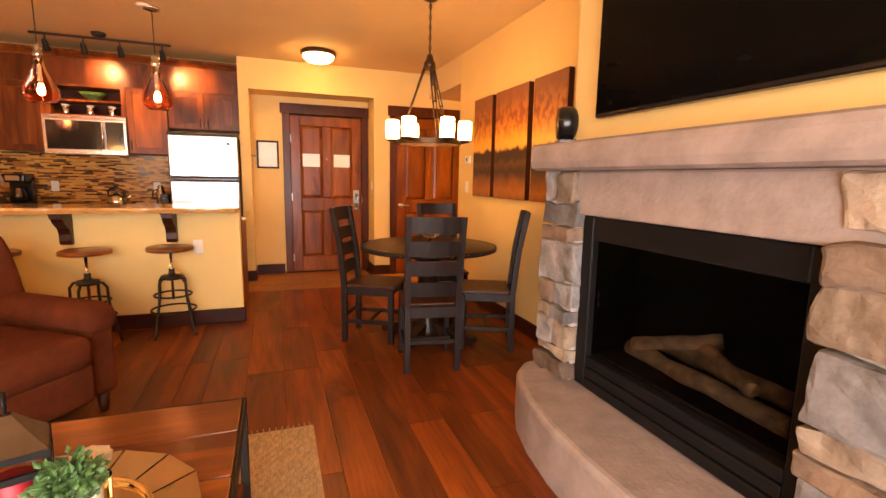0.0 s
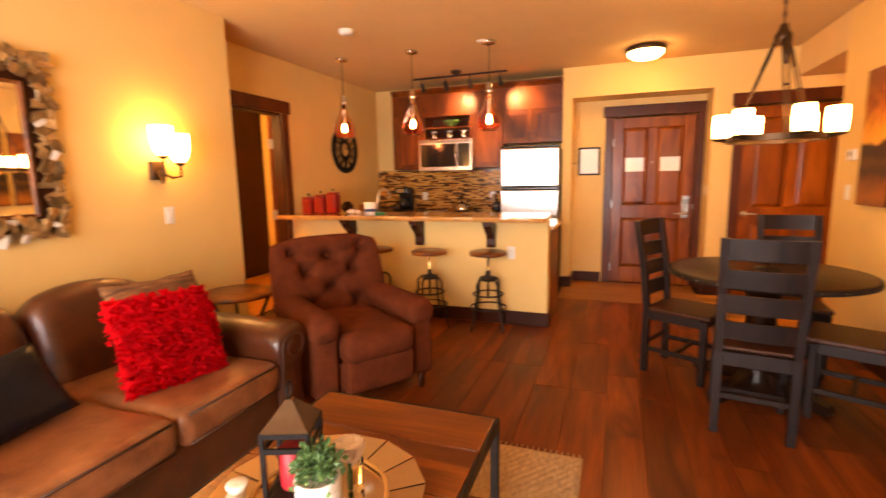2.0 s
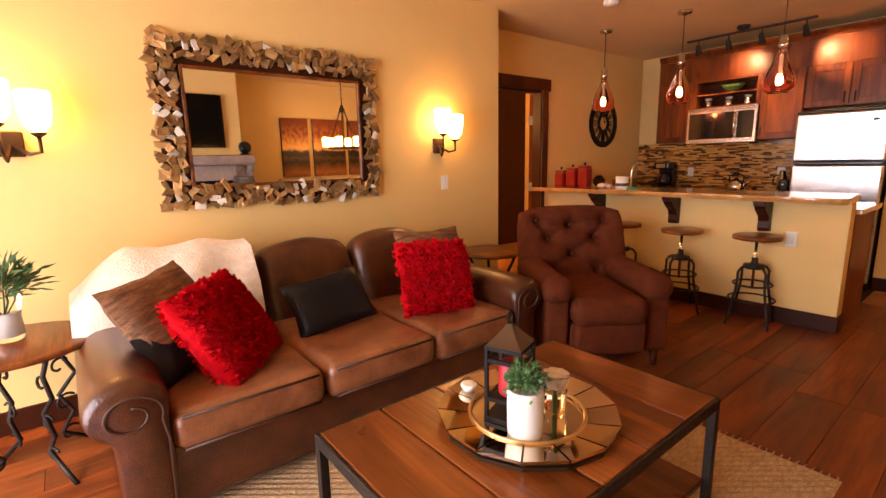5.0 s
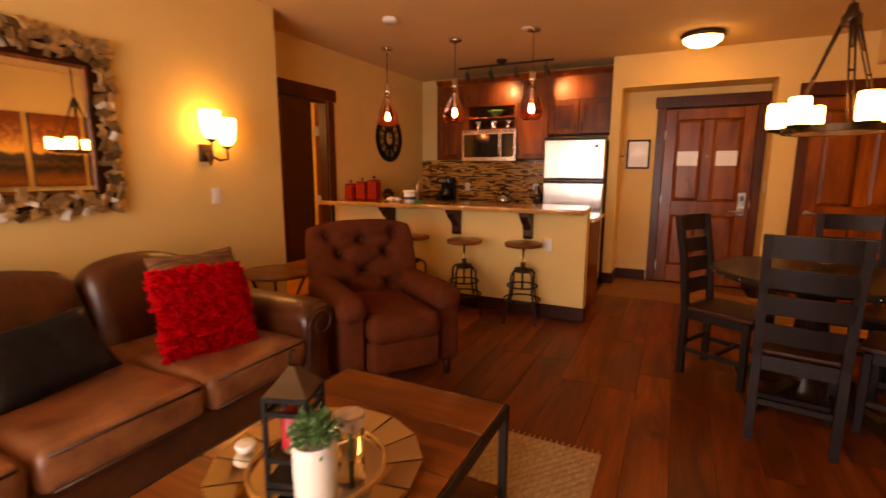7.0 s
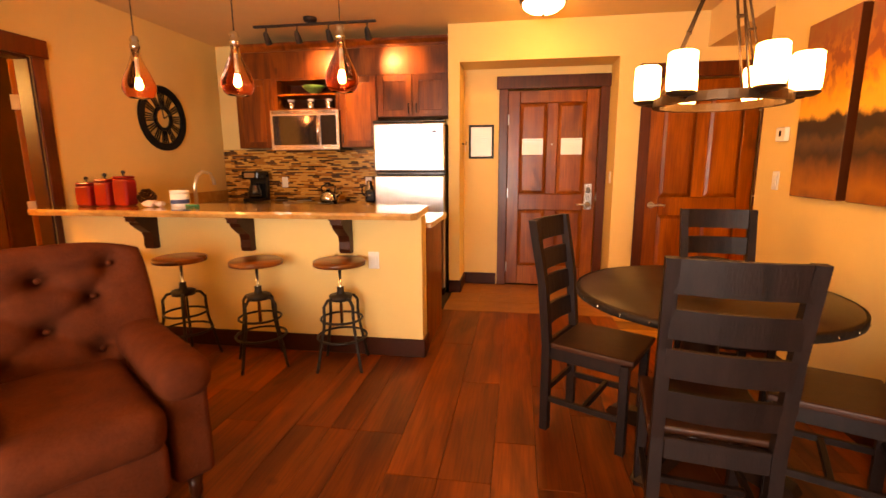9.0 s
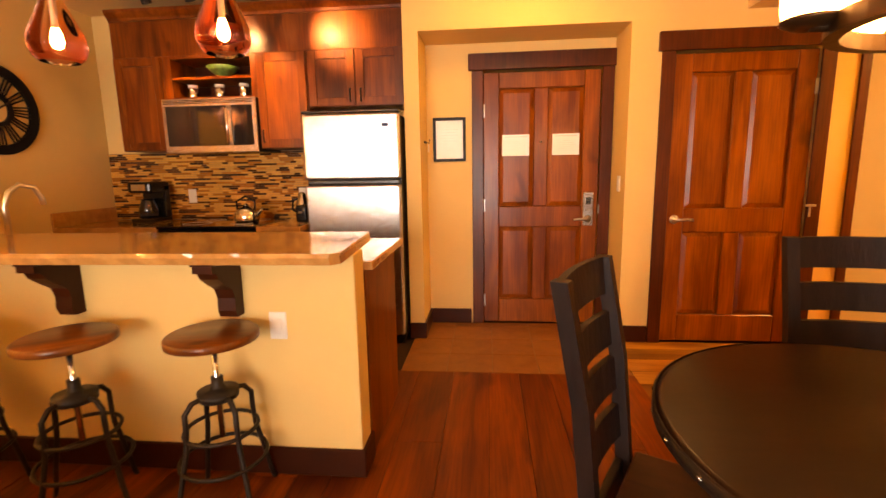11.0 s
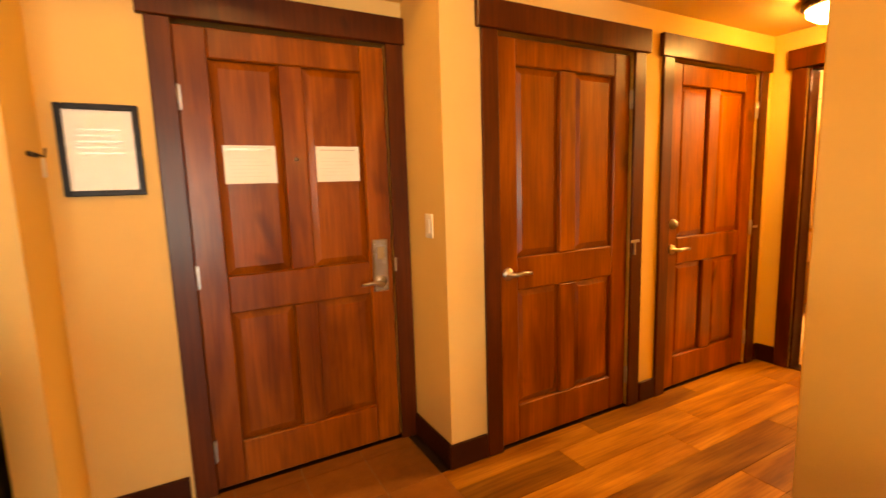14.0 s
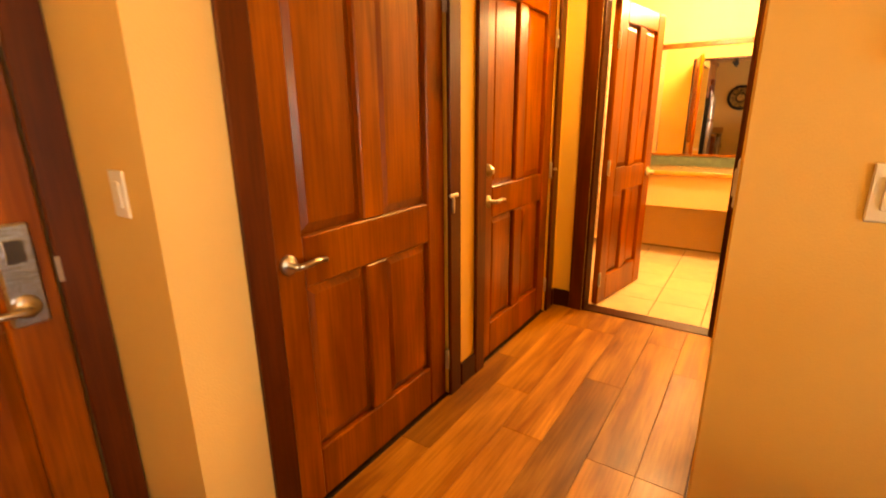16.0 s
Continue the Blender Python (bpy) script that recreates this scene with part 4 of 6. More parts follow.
dome(4.05, 7.62, ZC, 0.175)
dome(6.95, 7.66, HZ, 0.165, M_dome2)
tr = thing("track_light", "dark ceiling track with four adjustable spot heads", "track light", 1.46, 7.80, 2.535)
part("rail", B(0, 1.16, -0.015, 0.015, 0, 0.02, 0.003), M_iron, tr)
part("feed_box", [lathe([(0.05, 0.03), (0.06, 0.045), (0.06, 0.065)], 20)], M_iron, tr, m=pose(0.55, 0, 0))
part("feed_stem", B(0.535, 0.565, -0.01, 0.01, 0.02, 0.035, 0.001), M_iron, tr)
for i, (x, ty) in enumerate(((0.12, 0.5), (0.42, 0.5), (0.72, 0.5), (1.08, 0.5))):
    hd = part("spot_head", [tube([(x, 0, 0.0), (x, 0, -0.05)], 0.007), move(lathe([(0.014, 0.055), (0.022, 0.04), (0.026, 0.0), (0.032, -0.05)], 16, caps=False), Matrix.Translation((x, 0.01, -0.09)) @ Matrix.Rotation(radians(35), 4, "X"))], M_iron, tr)
    part("lens", move(lathe([(0.005, -0.046), (0.028, -0.047)], 16), Matrix.Translation((x, 0.01, -0.09)) @ Matrix.Rotation(radians(35), 4, "X")), M_lens, hd, "glowing spot lens")
    sd = bpy.data.lights.new("spot", "SPOT")
    sd.energy, sd.color, sd.spot_size, sd.spot_blend, sd.shadow_soft_size = 48, (1, 0.60, 0.26), radians(62), 0.7, 0.03
    so = new("track_spot_light", sd)
    px = 1.46 + x
    so.matrix_world = look((px, 7.865, 2.385), (px + 0.05 if i < 3 else px + 0.2, 8.34, 2.25 if i % 2 else 1.7))


def sconce(y):
    s = thing("wall_sconce", "bronze twin-arm wall sconce with lit frosted glass shades", "wall lamp", XL, y, 1.38, group="sconces over the sofa")
    part("backplate", B(0, 0.025, -0.05, 0.05, 0, 0.12, 0.006), M_bronze, s)
    for k, (dy, dz, dx) in enumerate(((-0.03, 0.13, 0.12), (0.11, 0.09, 0.10))):
        part("arm", [tube([(0.02, 0, 0.06), (dx * 0.7, dy * 0.6, -0.02 + 0.03 * k), (dx, dy, 0.02), (dx, dy, dz)], 0.009), move(lathe([(0.012, 0), (0.030, 0.012), (0.034, 0.022)], 16), pose(dx, dy, dz))], M_bronze, s)
        part("shade", move(lathe([(0.026, 0.022), (0.052, 0.06), (0.064, 0.12), (0.068, 0.205), (0.058, 0.212), (0.01, 0.213)], 24), pose(dx, dy, dz)), M_shade2, s, "lit frosted glass shade")


sconce(4.65)
sconce(2.06)
sm = thing("smoke_detector", "white round smoke detector on the ceiling", "smoke detector", 1.65, 5.98, ZC)
part("body", lathe([(0.06, 0), (0.065, -0.02), (0.05, -0.04), (0.01, -0.042)], 24), M_white, sm)
spk = thing("ceiling_sprinkler", "white flush sprinkler cover on the ceiling", "sprinkler", 2.62, 6.75, ZC)
part("cover", lathe([(0.05, 0), (0.05, -0.008), (0.01, -0.01)], 20), M_white, spk)


# ---- sofa along the west wall ----
SY0, SY1, SX0, SX1 = 2.20, 4.42, 1.0, 2.24
sofa = thing("sofa", "three-seat brown leather sofa with rolled arms", "sofa", SX0, SY0, 0)
L, D = SY1 - SY0, SX1 - SX0
part("base", soft(0.10, D - 0.03, 0.18, L - 0.18, 0.06, 0.32, 0.03, 0.003), M_leather, sofa)
part("back_frame", soft(0.02, 0.30, 0.10, L - 0.10, 0.08, 0.74, 0.07, 0.004), M_leather, sofa)


def rolled_arm(sgn):
    """Padded arm: a leaning roll over an upright side, rounded over at its front end."""
    ring = [(-0.085, 0.06), (-0.095, 0.18), (-0.095, 0.32), (-0.085, 0.41)]
    ring += [(0.03 + 0.128 * math.cos(a), 0.515 + 0.108 * math.sin(a)) for a in [radians(196 - 252 * k / 18) for k in range(19)]]
    ring += [(0.085, 0.40), (0.080, 0.30), (0.080, 0.18), (0.085, 0.06)]
    cu, cz = 0.0, 0.36
    v, fs = [], []
    steps = [(0.0, 1.0), (0.25, 1.0), (0.5, 1.0), (0.75, 1.0), (0.92, 1.0), (0.965, 0.985), (0.99, 0.94), (1.0, 0.86)]
    m = len(ring)
    for t, k in steps:
        for u, w in ring:
            p = Vector(((D - 0.04) * t, sgn * (cu + (u - cu) * k), max(0.06, cz + (w - cz) * k)))
            v.append(p + 0.006 * noise.noise_vector(p * 6 + Vector((0, sgn, 0))))
    for a in range(len(steps) - 1):
        for b in range(m):
            q = a * m + b
            fs.append([q, a * m + (b + 1) % m, (a + 1) * m + (b + 1) % m, q + m])
    fs += [list(range(m))[::-1], [(len(steps) - 1) * m + b for b in range(m)]]
    return v, fs, True


for y, s in ((0.13, -1), (L - 0.13, 1)):
    arm = part("arm", move(rolled_arm(s), pose(0.04, y, 0)), M_leather, sofa, "padded leather arm with a rolled top")
    coil = []
    for k in range(27):
        a, q = radians(205 - 470 * k / 26), 1 - 0.62 * k / 26
        coil.append((D + 0.002, y + s * (0.026 + 0.100 * q * math.cos(a)), 0.493 + 0.082 * q * math.sin(a)))
    part("welt", tube([(D + 0.002, y - s * 0.072, 0.11), (D + 0.002, y - s * 0.078, 0.38)] + coil, 0.006, 6), M_piping, arm, "corded welt coiled on the arm front")
n = 3
cw = (L - 0.42) / n
for i in range(n):
    y0 = 0.21 + i * cw
    sc = part("seat_cushion", soft(0.28, D + 0.01, y0 + 0.004, y0 + cw - 0.004, 0.29, 0.455, 0.055, 0.010, 5, i), M_seatlea, sofa, "worn tan leather seat cushion, daylight gloss in its colour")
    part("piping", [tube([(D + 0.006, y0 + 0.04, zz), (D + 0.012, y0 + cw / 2, zz + 0.004), (D + 0.006, y0 + cw - 0.04, zz)], 0.006) for zz in (0.437, 0.312)], M_piping, sc)
    bm_ = soft(-0.12, 0.12, -cw / 2 + 0.004, cw / 2 - 0.004, 0, 0.49, 0.095, 0.012, 6, i + 9)
    bv = []
    for v in bm_[0]:
        v = Vector(v)
        if v.z > 0.3:
            v.z += 0.06 * (1 - (2 * v.y / cw) ** 2) * (v.z - 0.3) / 0.2
        bv.append(v)
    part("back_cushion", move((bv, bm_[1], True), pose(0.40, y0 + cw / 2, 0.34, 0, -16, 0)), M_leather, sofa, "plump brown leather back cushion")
for x in (0.1, D - 0.12):
    for y in (0.12, L - 0.12):
        part("foot", move(lathe([(0.02, 0), (0.03, 0.02), (0.035, 0.06)], 14), pose(x, y, 0)), M_trim, sofa)


def throw_pillow(label, material, x, y, z, rx, ry, rz, w=0.42, d=0.42, h=0.15, shag=False, group="sofa pillows"):
    p = new("throw_pillow")
    p.matrix_basis = pose(x, y, z, 0, ry, rz) @ pose(0, 0, 0, 0, 0, rx)
    p.empty_display_size = 0.1
    tagged(p, label, "pillow", group)
    part("cover", cushion(w, d, h, puff=1, jit=0.006 if not shag else 0.012, seedv=x), material, p)
    if shag:
        rs = random.Random(7)
        v, fs = [], []
        for _ in range(2600):
            u, q = rs.uniform(-0.98, 0.98), rs.uniform(-0.98, 0.98)
            t = ((1 - abs(u) ** 3) * (1 - abs(q) ** 3)) ** 0.42
            s = 1 if rs.random() < 0.72 else -1
            c = Vector((u * w / 2 * 0.97, q * d / 2 * 0.97, s * h / 2 * t))
            o = Vector((rs.uniform(-1, 1), rs.uniform(-1, 1), s * rs.uniform(0.5, 1.3))).normalized()
            r = o.orthogonal().normalized() * rs.uniform(0.005, 0.009)
            k = len(v)
            v += [c - r, c + r, c + o * 0.02 + r * 1.2, c + o * 0.024 - r * 1.2]
            fs.append([k, k + 1, k + 2, k + 3])
        tagged(part("shag", (v, fs, False), material, p, "loose red fabric strips"), kind="stuff")
    return p


def two_tone(p, w, d, h):
    """Black leather lower half and a toggle strap on a woven pillow."""
    part("leather_half", move(cushion(w * 0.52, d * 1.01, h * 1.02, n=12), pose(w * 0.25, 0, 0)), M_blea, p, "black leather lower half")
    part("strap", B(-0.05, 0.04, -0.015, 0.015, h / 2 - 0.004, h / 2 + 0.012, 0.004), M_trim, p, "brown leather toggle strap")


throw_pillow("bright red shaggy throw pillow leaning on the sofa", M_red, 1.88, 3.88, 0.635, -2, 66, -14, 0.46, 0.46, 0.16, shag=True)
p = throw_pillow("brown woven throw pillow with black leather band", M_weave, 1.76, 3.97, 0.70, 0, 62, -8, 0.44, 0.46, 0.14)
throw_pillow("black leather rectangular throw pillow", M_blea, 1.74, 3.27, 0.585, 8, 54, -4, 0.32, 0.45, 0.13)
throw_pillow("bright red shaggy throw pillow leaning askew", M_red, 1.92, 2.70, 0.63, 4, 58, 46, 0.46, 0.46, 0.16, shag=True)
p = throw_pillow("brown woven and black leather throw pillow with toggle", M_weave, 1.76, 2.52, 0.67, 6, 58, 40, 0.46, 0.46, 0.14)
two_tone(p, 0.46, 0.46, 0.14)
tw = thing("throw_blanket", "cream knitted throw draped over the sofa back and arm", "blanket", SX0, SY0, 0)


def blanket(y0, y1):
    prof = [(-0.01, 0.45), (-0.012, 0.72), (0.02, 0.855), (0.12, 0.905), (0.27, 0.92), (0.41, 0.885), (0.53, 0.70), (0.58, 0.56)]
    v, fs = [], []
    ny = 16
    for j in range(ny + 1):
        y = y0 + (y1 - y0) * j / ny
        for i, (x, z) in enumerate(prof):
            c = Vector((x, y, z - 0.5 * max(0.0, z - 0.5) * max(0.0, 1 - j / 5) ** 1.5))
            c += 0.014 * noise.noise_vector(c * 6) + Vector((0.01 * math.sin(j * 1.3), 0, 0.012 * math.sin(j * 0.9 + i)))
            v.append(c)
    m = len(prof)
    k = len(v)
    v += [q + Vector((-0.010, 0, -0.012)) for q in v]
    for j in range(ny):
        for i in range(m - 1):
            a = j * m + i
            fs.append([a, a + 1, a + m + 1, a + m])
            fs.append([k + a, k + a + m, k + a + m + 1, k + a + 1])
    return v, fs, True


part("cloth", blanket(-0.02, 0.78), M_throw, tw)

# ---- recliner ----
rec = thing("recliner", "rust-brown suede recliner armchair with tufted back", "armchair", 2.20, 4.97, 0, -35)
part("base", soft(-0.42, 0.36, -0.235, 0.235, 0.10, 0.30, 0.04, 0.004), M_suede, rec)
part("footrest_panel", soft(0.33, 0.42, -0.225, 0.225, 0.11, 0.32, 0.03, 0.004), M_suede, rec)
part("seat", soft(-0.30, 0.45, -0.24, 0.24, 0.29, 0.47, 0.075, 0.010), M_suede, rec, "plump suede seat cushion")
for s in (-1, 1):
    ay = s * 0.32
    part("arm", [soft(-0.40, 0.36, ay - 0.075, ay + 0.075, 0.10, 0.50, 0.03, 0.005), soft(-0.40, 0.40, ay - 0.10, ay + 0.10, 0.43, 0.60, 0.08, 0.006)], M_suede, rec)
    part("leg", move(lathe([(0.018, 0), (0.026, 0.04), (0.024, 0.06), (0.03, 0.10)], 14), pose(0.33, s * 0.32, 0)), M_trim, rec)
    part("leg", move(lathe([(0.018, 0), (0.026, 0.04), (0.024, 0.06), (0.03, 0.10)], 14), pose(-0.36, s * 0.30, 0)), M_trim, rec)
# tufted back: a thick curved panel with pulled-in buttons
bw, bh = 0.83, 0.66
tufts = [(-0.18, 0.16), (0.18, 0.16), (0, 0.28), (-0.18, 0.40), (0.18, 0.40), (0, 0.50), (-0.26, 0.54), (0.26, 0.54)]
folds = [(p, q) for p, q in itertools.combinations(tufts, 2) if p[0] != q[0] and math.dist(p, q) < 0.30]
v, fs = [], []
nu, nv = 54, 44
for s in (0, 1):
    for j in range(nv + 1):
        for i in range(nu + 1):
            u, q = -1 + 2 * i / nu, j / nv
            top = 1 - 0.09 * abs(u) ** 3
            y, z = u * bw / 2 * (1 - 0.06 * q ** 6), q * bh * top
            edge = ((1 - abs(u) ** 6) * (1 - abs(2 * q - 1) ** 8)) ** 0.4
            if s == 0:
                x = 0.09 * edge + 0.03 * u * u
                for ty, tz in tufts:
                    r2 = ((y - ty) ** 2 + (z - tz) ** 2) / 0.0032
                    x -= 0.060 * math.exp(-r2) * edge
                for (ya, za), (yb, zb) in folds:
                    f = max(0.0, min(1.0, ((y - ya) * (yb - ya) + (z - za) * (zb - za)) / ((yb - ya) ** 2 + (zb - za) ** 2)))
                    x -= 0.022 * math.exp(-((y - ya - f * (yb - ya)) ** 2 + (z - za - f * (zb - za)) ** 2) / 0.0005) * edge
                x += 0.006 * noise.noise(Vector((y * 9, z * 9, 1)))
            else:
                x = -0.10 * edge + 0.03 * u * u
            v.append(Vector((x, y, z)))
m = (nu + 1) * (nv + 1)
for s in (0, 1):
    for j in range(nv):
        for i in range(nu):
            a = s * m + j * (nu + 1) + i
            q = [a, a + 1, a + nu + 2, a + nu + 1]
            fs.append(q if s == 0 else q[::-1])
bk = part("backrest", move((v, fs, True), pose(-0.29, 0, 0.33, 0, -17, 0)), M_suede, rec, "button-tufted suede backrest")
for ty, tz in tufts:
    part("button", move(lathe([(0.014, 0), (0.012, 0.008), (0.003, 0.012)], 12), pose(-0.29, 0, 0.33, 0, -17, 0) @ pose(0.038, ty, tz, 0, 90, 0)), M_suede, bk)

# ---- end tables ----
et = thing("end_table", "round wooden drum end table beside the recliner", "side table", 1.36, 4.86, 0)
part("top", lathe([(0.24, 0.57), (0.255, 0.575), (0.255, 0.592), (0.24, 0.60), (0.01, 0.60)], 36), M_oldwood, et)
for i in range(3):
    a = 2 * math.pi * i / 3 + 0.4
    part("leg", tube([(0.21 * math.cos(a), 0.21 * math.sin(a), 0.57), (0.13 * math.cos(a), 0.13 * math.sin(a), 0.40), (0.09 * math.cos(a), 0.09 * math.sin(a), 0.22), (0.22 * math.cos(a), 0.22 * math.sin(a), 0.0)], 0.011), M_iron, et, "curved iron leg")
part("ring", tube([(0.10 * math.cos(a), 0.10 * math.sin(a), 0.27) for a in [2 * math.pi * i / 20 for i in range(20)]], 0.008, closed=True), M_iron, et)
e2 = thing("side_table", "round wood-topped side table on scrolled iron legs", "side table", 1.42, 1.98, 0)
part("top", lathe([(0.28, 0.57), (0.30, 0.578), (0.30, 0.592), (0.28, 0.60), (0.01, 0.60)], 40), M_oldwood, e2)
for i in range(4):
    a = 2 * math.pi * i / 4 + 0.5
    ca, sa = math.cos(a), math.sin(a)
    pts = []
    for r, z in ((0.22, 0.57), (0.16, 0.47), (0.20, 0.38), (0.12, 0.30), (0.17, 0.20), (0.11, 0.12), (0.20, 0.05), (0.27, 0.0)):
        pts.append((r * ca, r * sa, z))
    lg = part("leg", tube(pts, 0.010), M_iron, e2, "scrolled wrought iron leg")
    for zc, rr in ((0.43, 0.045), (0.25, 0.05), (0.10, 0.045)):
        sp_ = []
        for k in range(18):
            t = 0.6 + 4.6 * k / 17
            r = rr * (1 - 0.75 * k / 17)
            sp_.append(((0.14 + r * math.cos(t)) * ca, (0.14 + r * math.cos(t)) * sa, zc + r * math.sin(t)))
        part("scroll", tube(sp_, 0.006, 6), M_iron, lg)
vz = thing("potted_plant", "small green fern in a glass vase on the side table", "plant", 1.36, 1.96, 0.60)
part("vase", lathe([(0.05, 0.0), (0.06, 0.02), (0.055, 0.10), (0.07, 0.18), (0.072, 0.20)], 24), M_clear, vz, "clear glass vase")
part("soil", lathe([(0.045, 0.02), (0.05, 0.12)], 18), M_potw, vz, "white pebble filling")


def leaves(n, spread, h0, h1, seedv, lw=0.014, ll=0.06):
    rs = random.Random(seedv)
    v, fs = [], []
    for _ in range(n):
        a, e = rs.uniform(0, 6.283), rs.uniform(0.15, 1.3)
        d = Vector((math.cos(a) * math.cos(e), math.sin(a) * math.cos(e), math.sin(e)))
        c = Vector((0, 0, rs.uniform(h0, h1))) + d * rs.uniform(0.2, 1.0) * spread
        t = (d + Vector((rs.uniform(-1, 1), rs.uniform(-1, 1), rs.uniform(-0.8, 0.5))) * 0.7).normalized()
        s = t.orthogonal().normalized() * lw * rs.uniform(0.7, 1.3)
        up = t.cross(s).normalized() * lw * 0.3
        ln = ll * rs.uniform(0.6, 1.3)
        k = len(v)
        v += [c, c + t * ln * 0.45 + s, c + t * ln, c + t * ln * 0.45 - s, c + t * ln * 0.45 + up]
        fs += [[k, k + 1, k + 4], [k + 1, k + 2, k + 4], [k + 2, k + 3, k + 4], [k + 3, k, k + 4]]
    return v, fs, False


part("foliage", leaves(300, 0.14, 0.17, 0.24, 3, 0.010, 0.07), M_leaf, vz, "feathery green fronds")
part("stem", [tube([(0, 0, 0.1), (0.10 * math.cos(a), 0.10 * math.sin(a), 0.32)], 0.003, 5) for a in (0.3, 1.5, 2.8, 4.0, 5.2)], M_leaf, vz)

# ---- coffee table, tray and what stands on it ----
ct = thing("coffee_table", "rustic plank coffee table on a black iron frame", "coffee table", 2.70, 2.75, 0)
cl, cwid = 1.20, 0.74
for i in range(5):
    y0 = i * cl / 5
    part("plank", B(0.012, cwid - 0.012, y0 + 0.0145 if i == 0 else y0 + 0.0025, y0 + cl / 5 - (0.0145 if i == 4 else 0.0025), 0.435, 0.475, 0.005, 2), M_oldwood, ct, "stained reclaimed plank")
for x in (0.0, cwid - 0.03):
    for y in (0.0, cl - 0.03):
        part("leg", B(x, x + 0.03, y, y + 0.03, 0.0, 0.43, 0.002), M_iron, ct)
part("frame_rail", B(0, cwid, 0.0, 0.012, 0.43, 0.472, 0.002), M_iron, ct)
part("frame_rail", B(0, cwid, cl - 0.012, cl, 0.43, 0.472, 0.002), M_iron, ct)
part("frame_rail", B(0.0, 0.010, 0.0125, cl - 0.0125, 0.43, 0.472, 0.002), M_iron, ct)
part("frame_rail", B(cwid - 0.010, cwid, 0.0125, cl - 0.0125, 0.43, 0.472, 0.002), M_iron, ct)
for i in range(4):
    y0 = 0.03 + i * (cl - 0.06) / 4
    part("shelf_plank", B(0.02, cwid - 0.02, y0 + 0.002, y0 + (cl - 0.06) / 4 - 0.002, 0.13, 0.155, 0.004), M_oldwood, ct, "lower shelf plank")
part("shelf_rail", [B(0.005, cwid - 0.005, 0.005, 0.025, 0.11, 0.13, 0.002), B(0.005, cwid - 0.005, cl - 0.025, cl - 0.005, 0.11, 0.13, 0.002)], M_iron, ct)

tx, ty, tz = 3.08, 3.33, 0.475
tray = thing("mirror_tray", "faceted round mirrored tray on the coffee table", "tray", tx, ty, tz)
part("base", lathe([(0.285, 0.0), (0.285, 0.012), (0.01, 0.012)], 14, False), M_bronze, tray)
R0, R1, NF = 0.185, 0.295, 14
for i in range(NF):
    a0, a1 = 2 * math.pi * i / NF + 0.012, 2 * math.pi * (i + 1) / NF - 0.012
    o = [(R0 * math.cos(a0), R0 * math.sin(a0)), (R1 * math.cos(a0), R1 * math.sin(a0)), (R1 * math.cos(a1), R1 * math.sin(a1)), (R0 * math.cos(a1), R0 * math.sin(a1))]
    g = prism(o, 0.010, "z")
    vv = [Vector((q.x, q.y, q.z + 0.013 + (0.016 if math.hypot(q.x, q.y) > 0.24 else 0.0))) for q in g[0]]
    part("facet", (vv, g[1], False), M_bevel, tray, "bevelled mirror segment")
part("rim", tube([(0.188 * math.cos(2 * math.pi * i / 40), 0.188 * math.sin(2 * math.pi * i / 40), 0.027) for i in range(40)], 0.006, closed=True), M_copper, tray, "thin brass ring")
part("centre_mirror", lathe([(0.182, 0.013), (0.182, 0.018), (0.01, 0.018)], 40, False), M_bevel, tray, "round mirror centre")
TZ = tz + 0.018
lan = thing("lantern", "black metal candle lantern with a copper cap", "lantern", tx - 0.02, ty - 0.06, TZ, 20)
a = 0.056
part("base", B(-a - 0.008, a + 0.008, -a - 0.008, a + 0.008, 0, 0.018, 0.003), M_black, lan)
for x in (-a, a):
    for y in (-a, a):
        part("post", B(x - 0.006, x + 0.006, y - 0.006, y + 0.006, 0.018, 0.25, 0.001), M_black, lan)
for z in (0.07, 0.20, 0.24):
    for s_ in (-1, 1):
        part("band", B(-a - 0.006, a + 0.006, s_ * a - 0.005, s_ * a + 0.005, z, z + 0.014, 0.001), M_black, lan)
        part("band", B(s_ * a - 0.005, s_ * a + 0.005, -a + 0.006, a - 0.006, z, z + 0.014, 0.001), M_black, lan)
part("shelf", B(-a + 0.006, a - 0.006, -a + 0.006, a - 0.006, 0.074, 0.082, 0.001), M_black, lan)
part("roof", move(lathe([(0.084, 0.254), (0.050, 0.282), (0.022, 0.308), (0.012, 0.318)], 4, False), pose(0, 0, 0, 0, 0, 45)), M_bronze, lan, "pyramid bronze cap")
part("handle", tube([(0, 0.018 * math.cos(t), 0.34 + 0.02 * math.sin(t)) for t in [2 * math.pi * i / 16 for i in range(16)]], 0.003, closed=True), M_black, lan)
part("candle", lathe([(0.034, 0.083), (0.037, 0.09), (0.037, 0.185), (0.032, 0.19), (0.005, 0.186)], 20), M_redcandle, lan, "thick red candle")
pot = thing("succulent_pot", "green succulent trailing from a white ceramic pot", "plant", tx + 0.08, ty - 0.10, TZ)
part("pot", lathe([(0.050, 0), (0.054, 0.01), (0.056, 0.15), (0.053, 0.155), (0.046, 0.148), (0.005, 0.145)], 28), M_potw, pot, "white ribbed ceramic pot")
part("foliage", leaves(420, 0.062, 0.15, 0.175, 5, 0.007, 0.022), M_leaf, pot, "plump small green leaves")
part("trailing_stem", leaves(110, 0.066, 0.10, 0.14, 8, 0.007, 0.022), M_leaf, pot)
fl = thing("artificial_flower", "pale pink rose ornament in a glass tumbler", "flower", tx + 0.06, ty + 0.07, TZ)
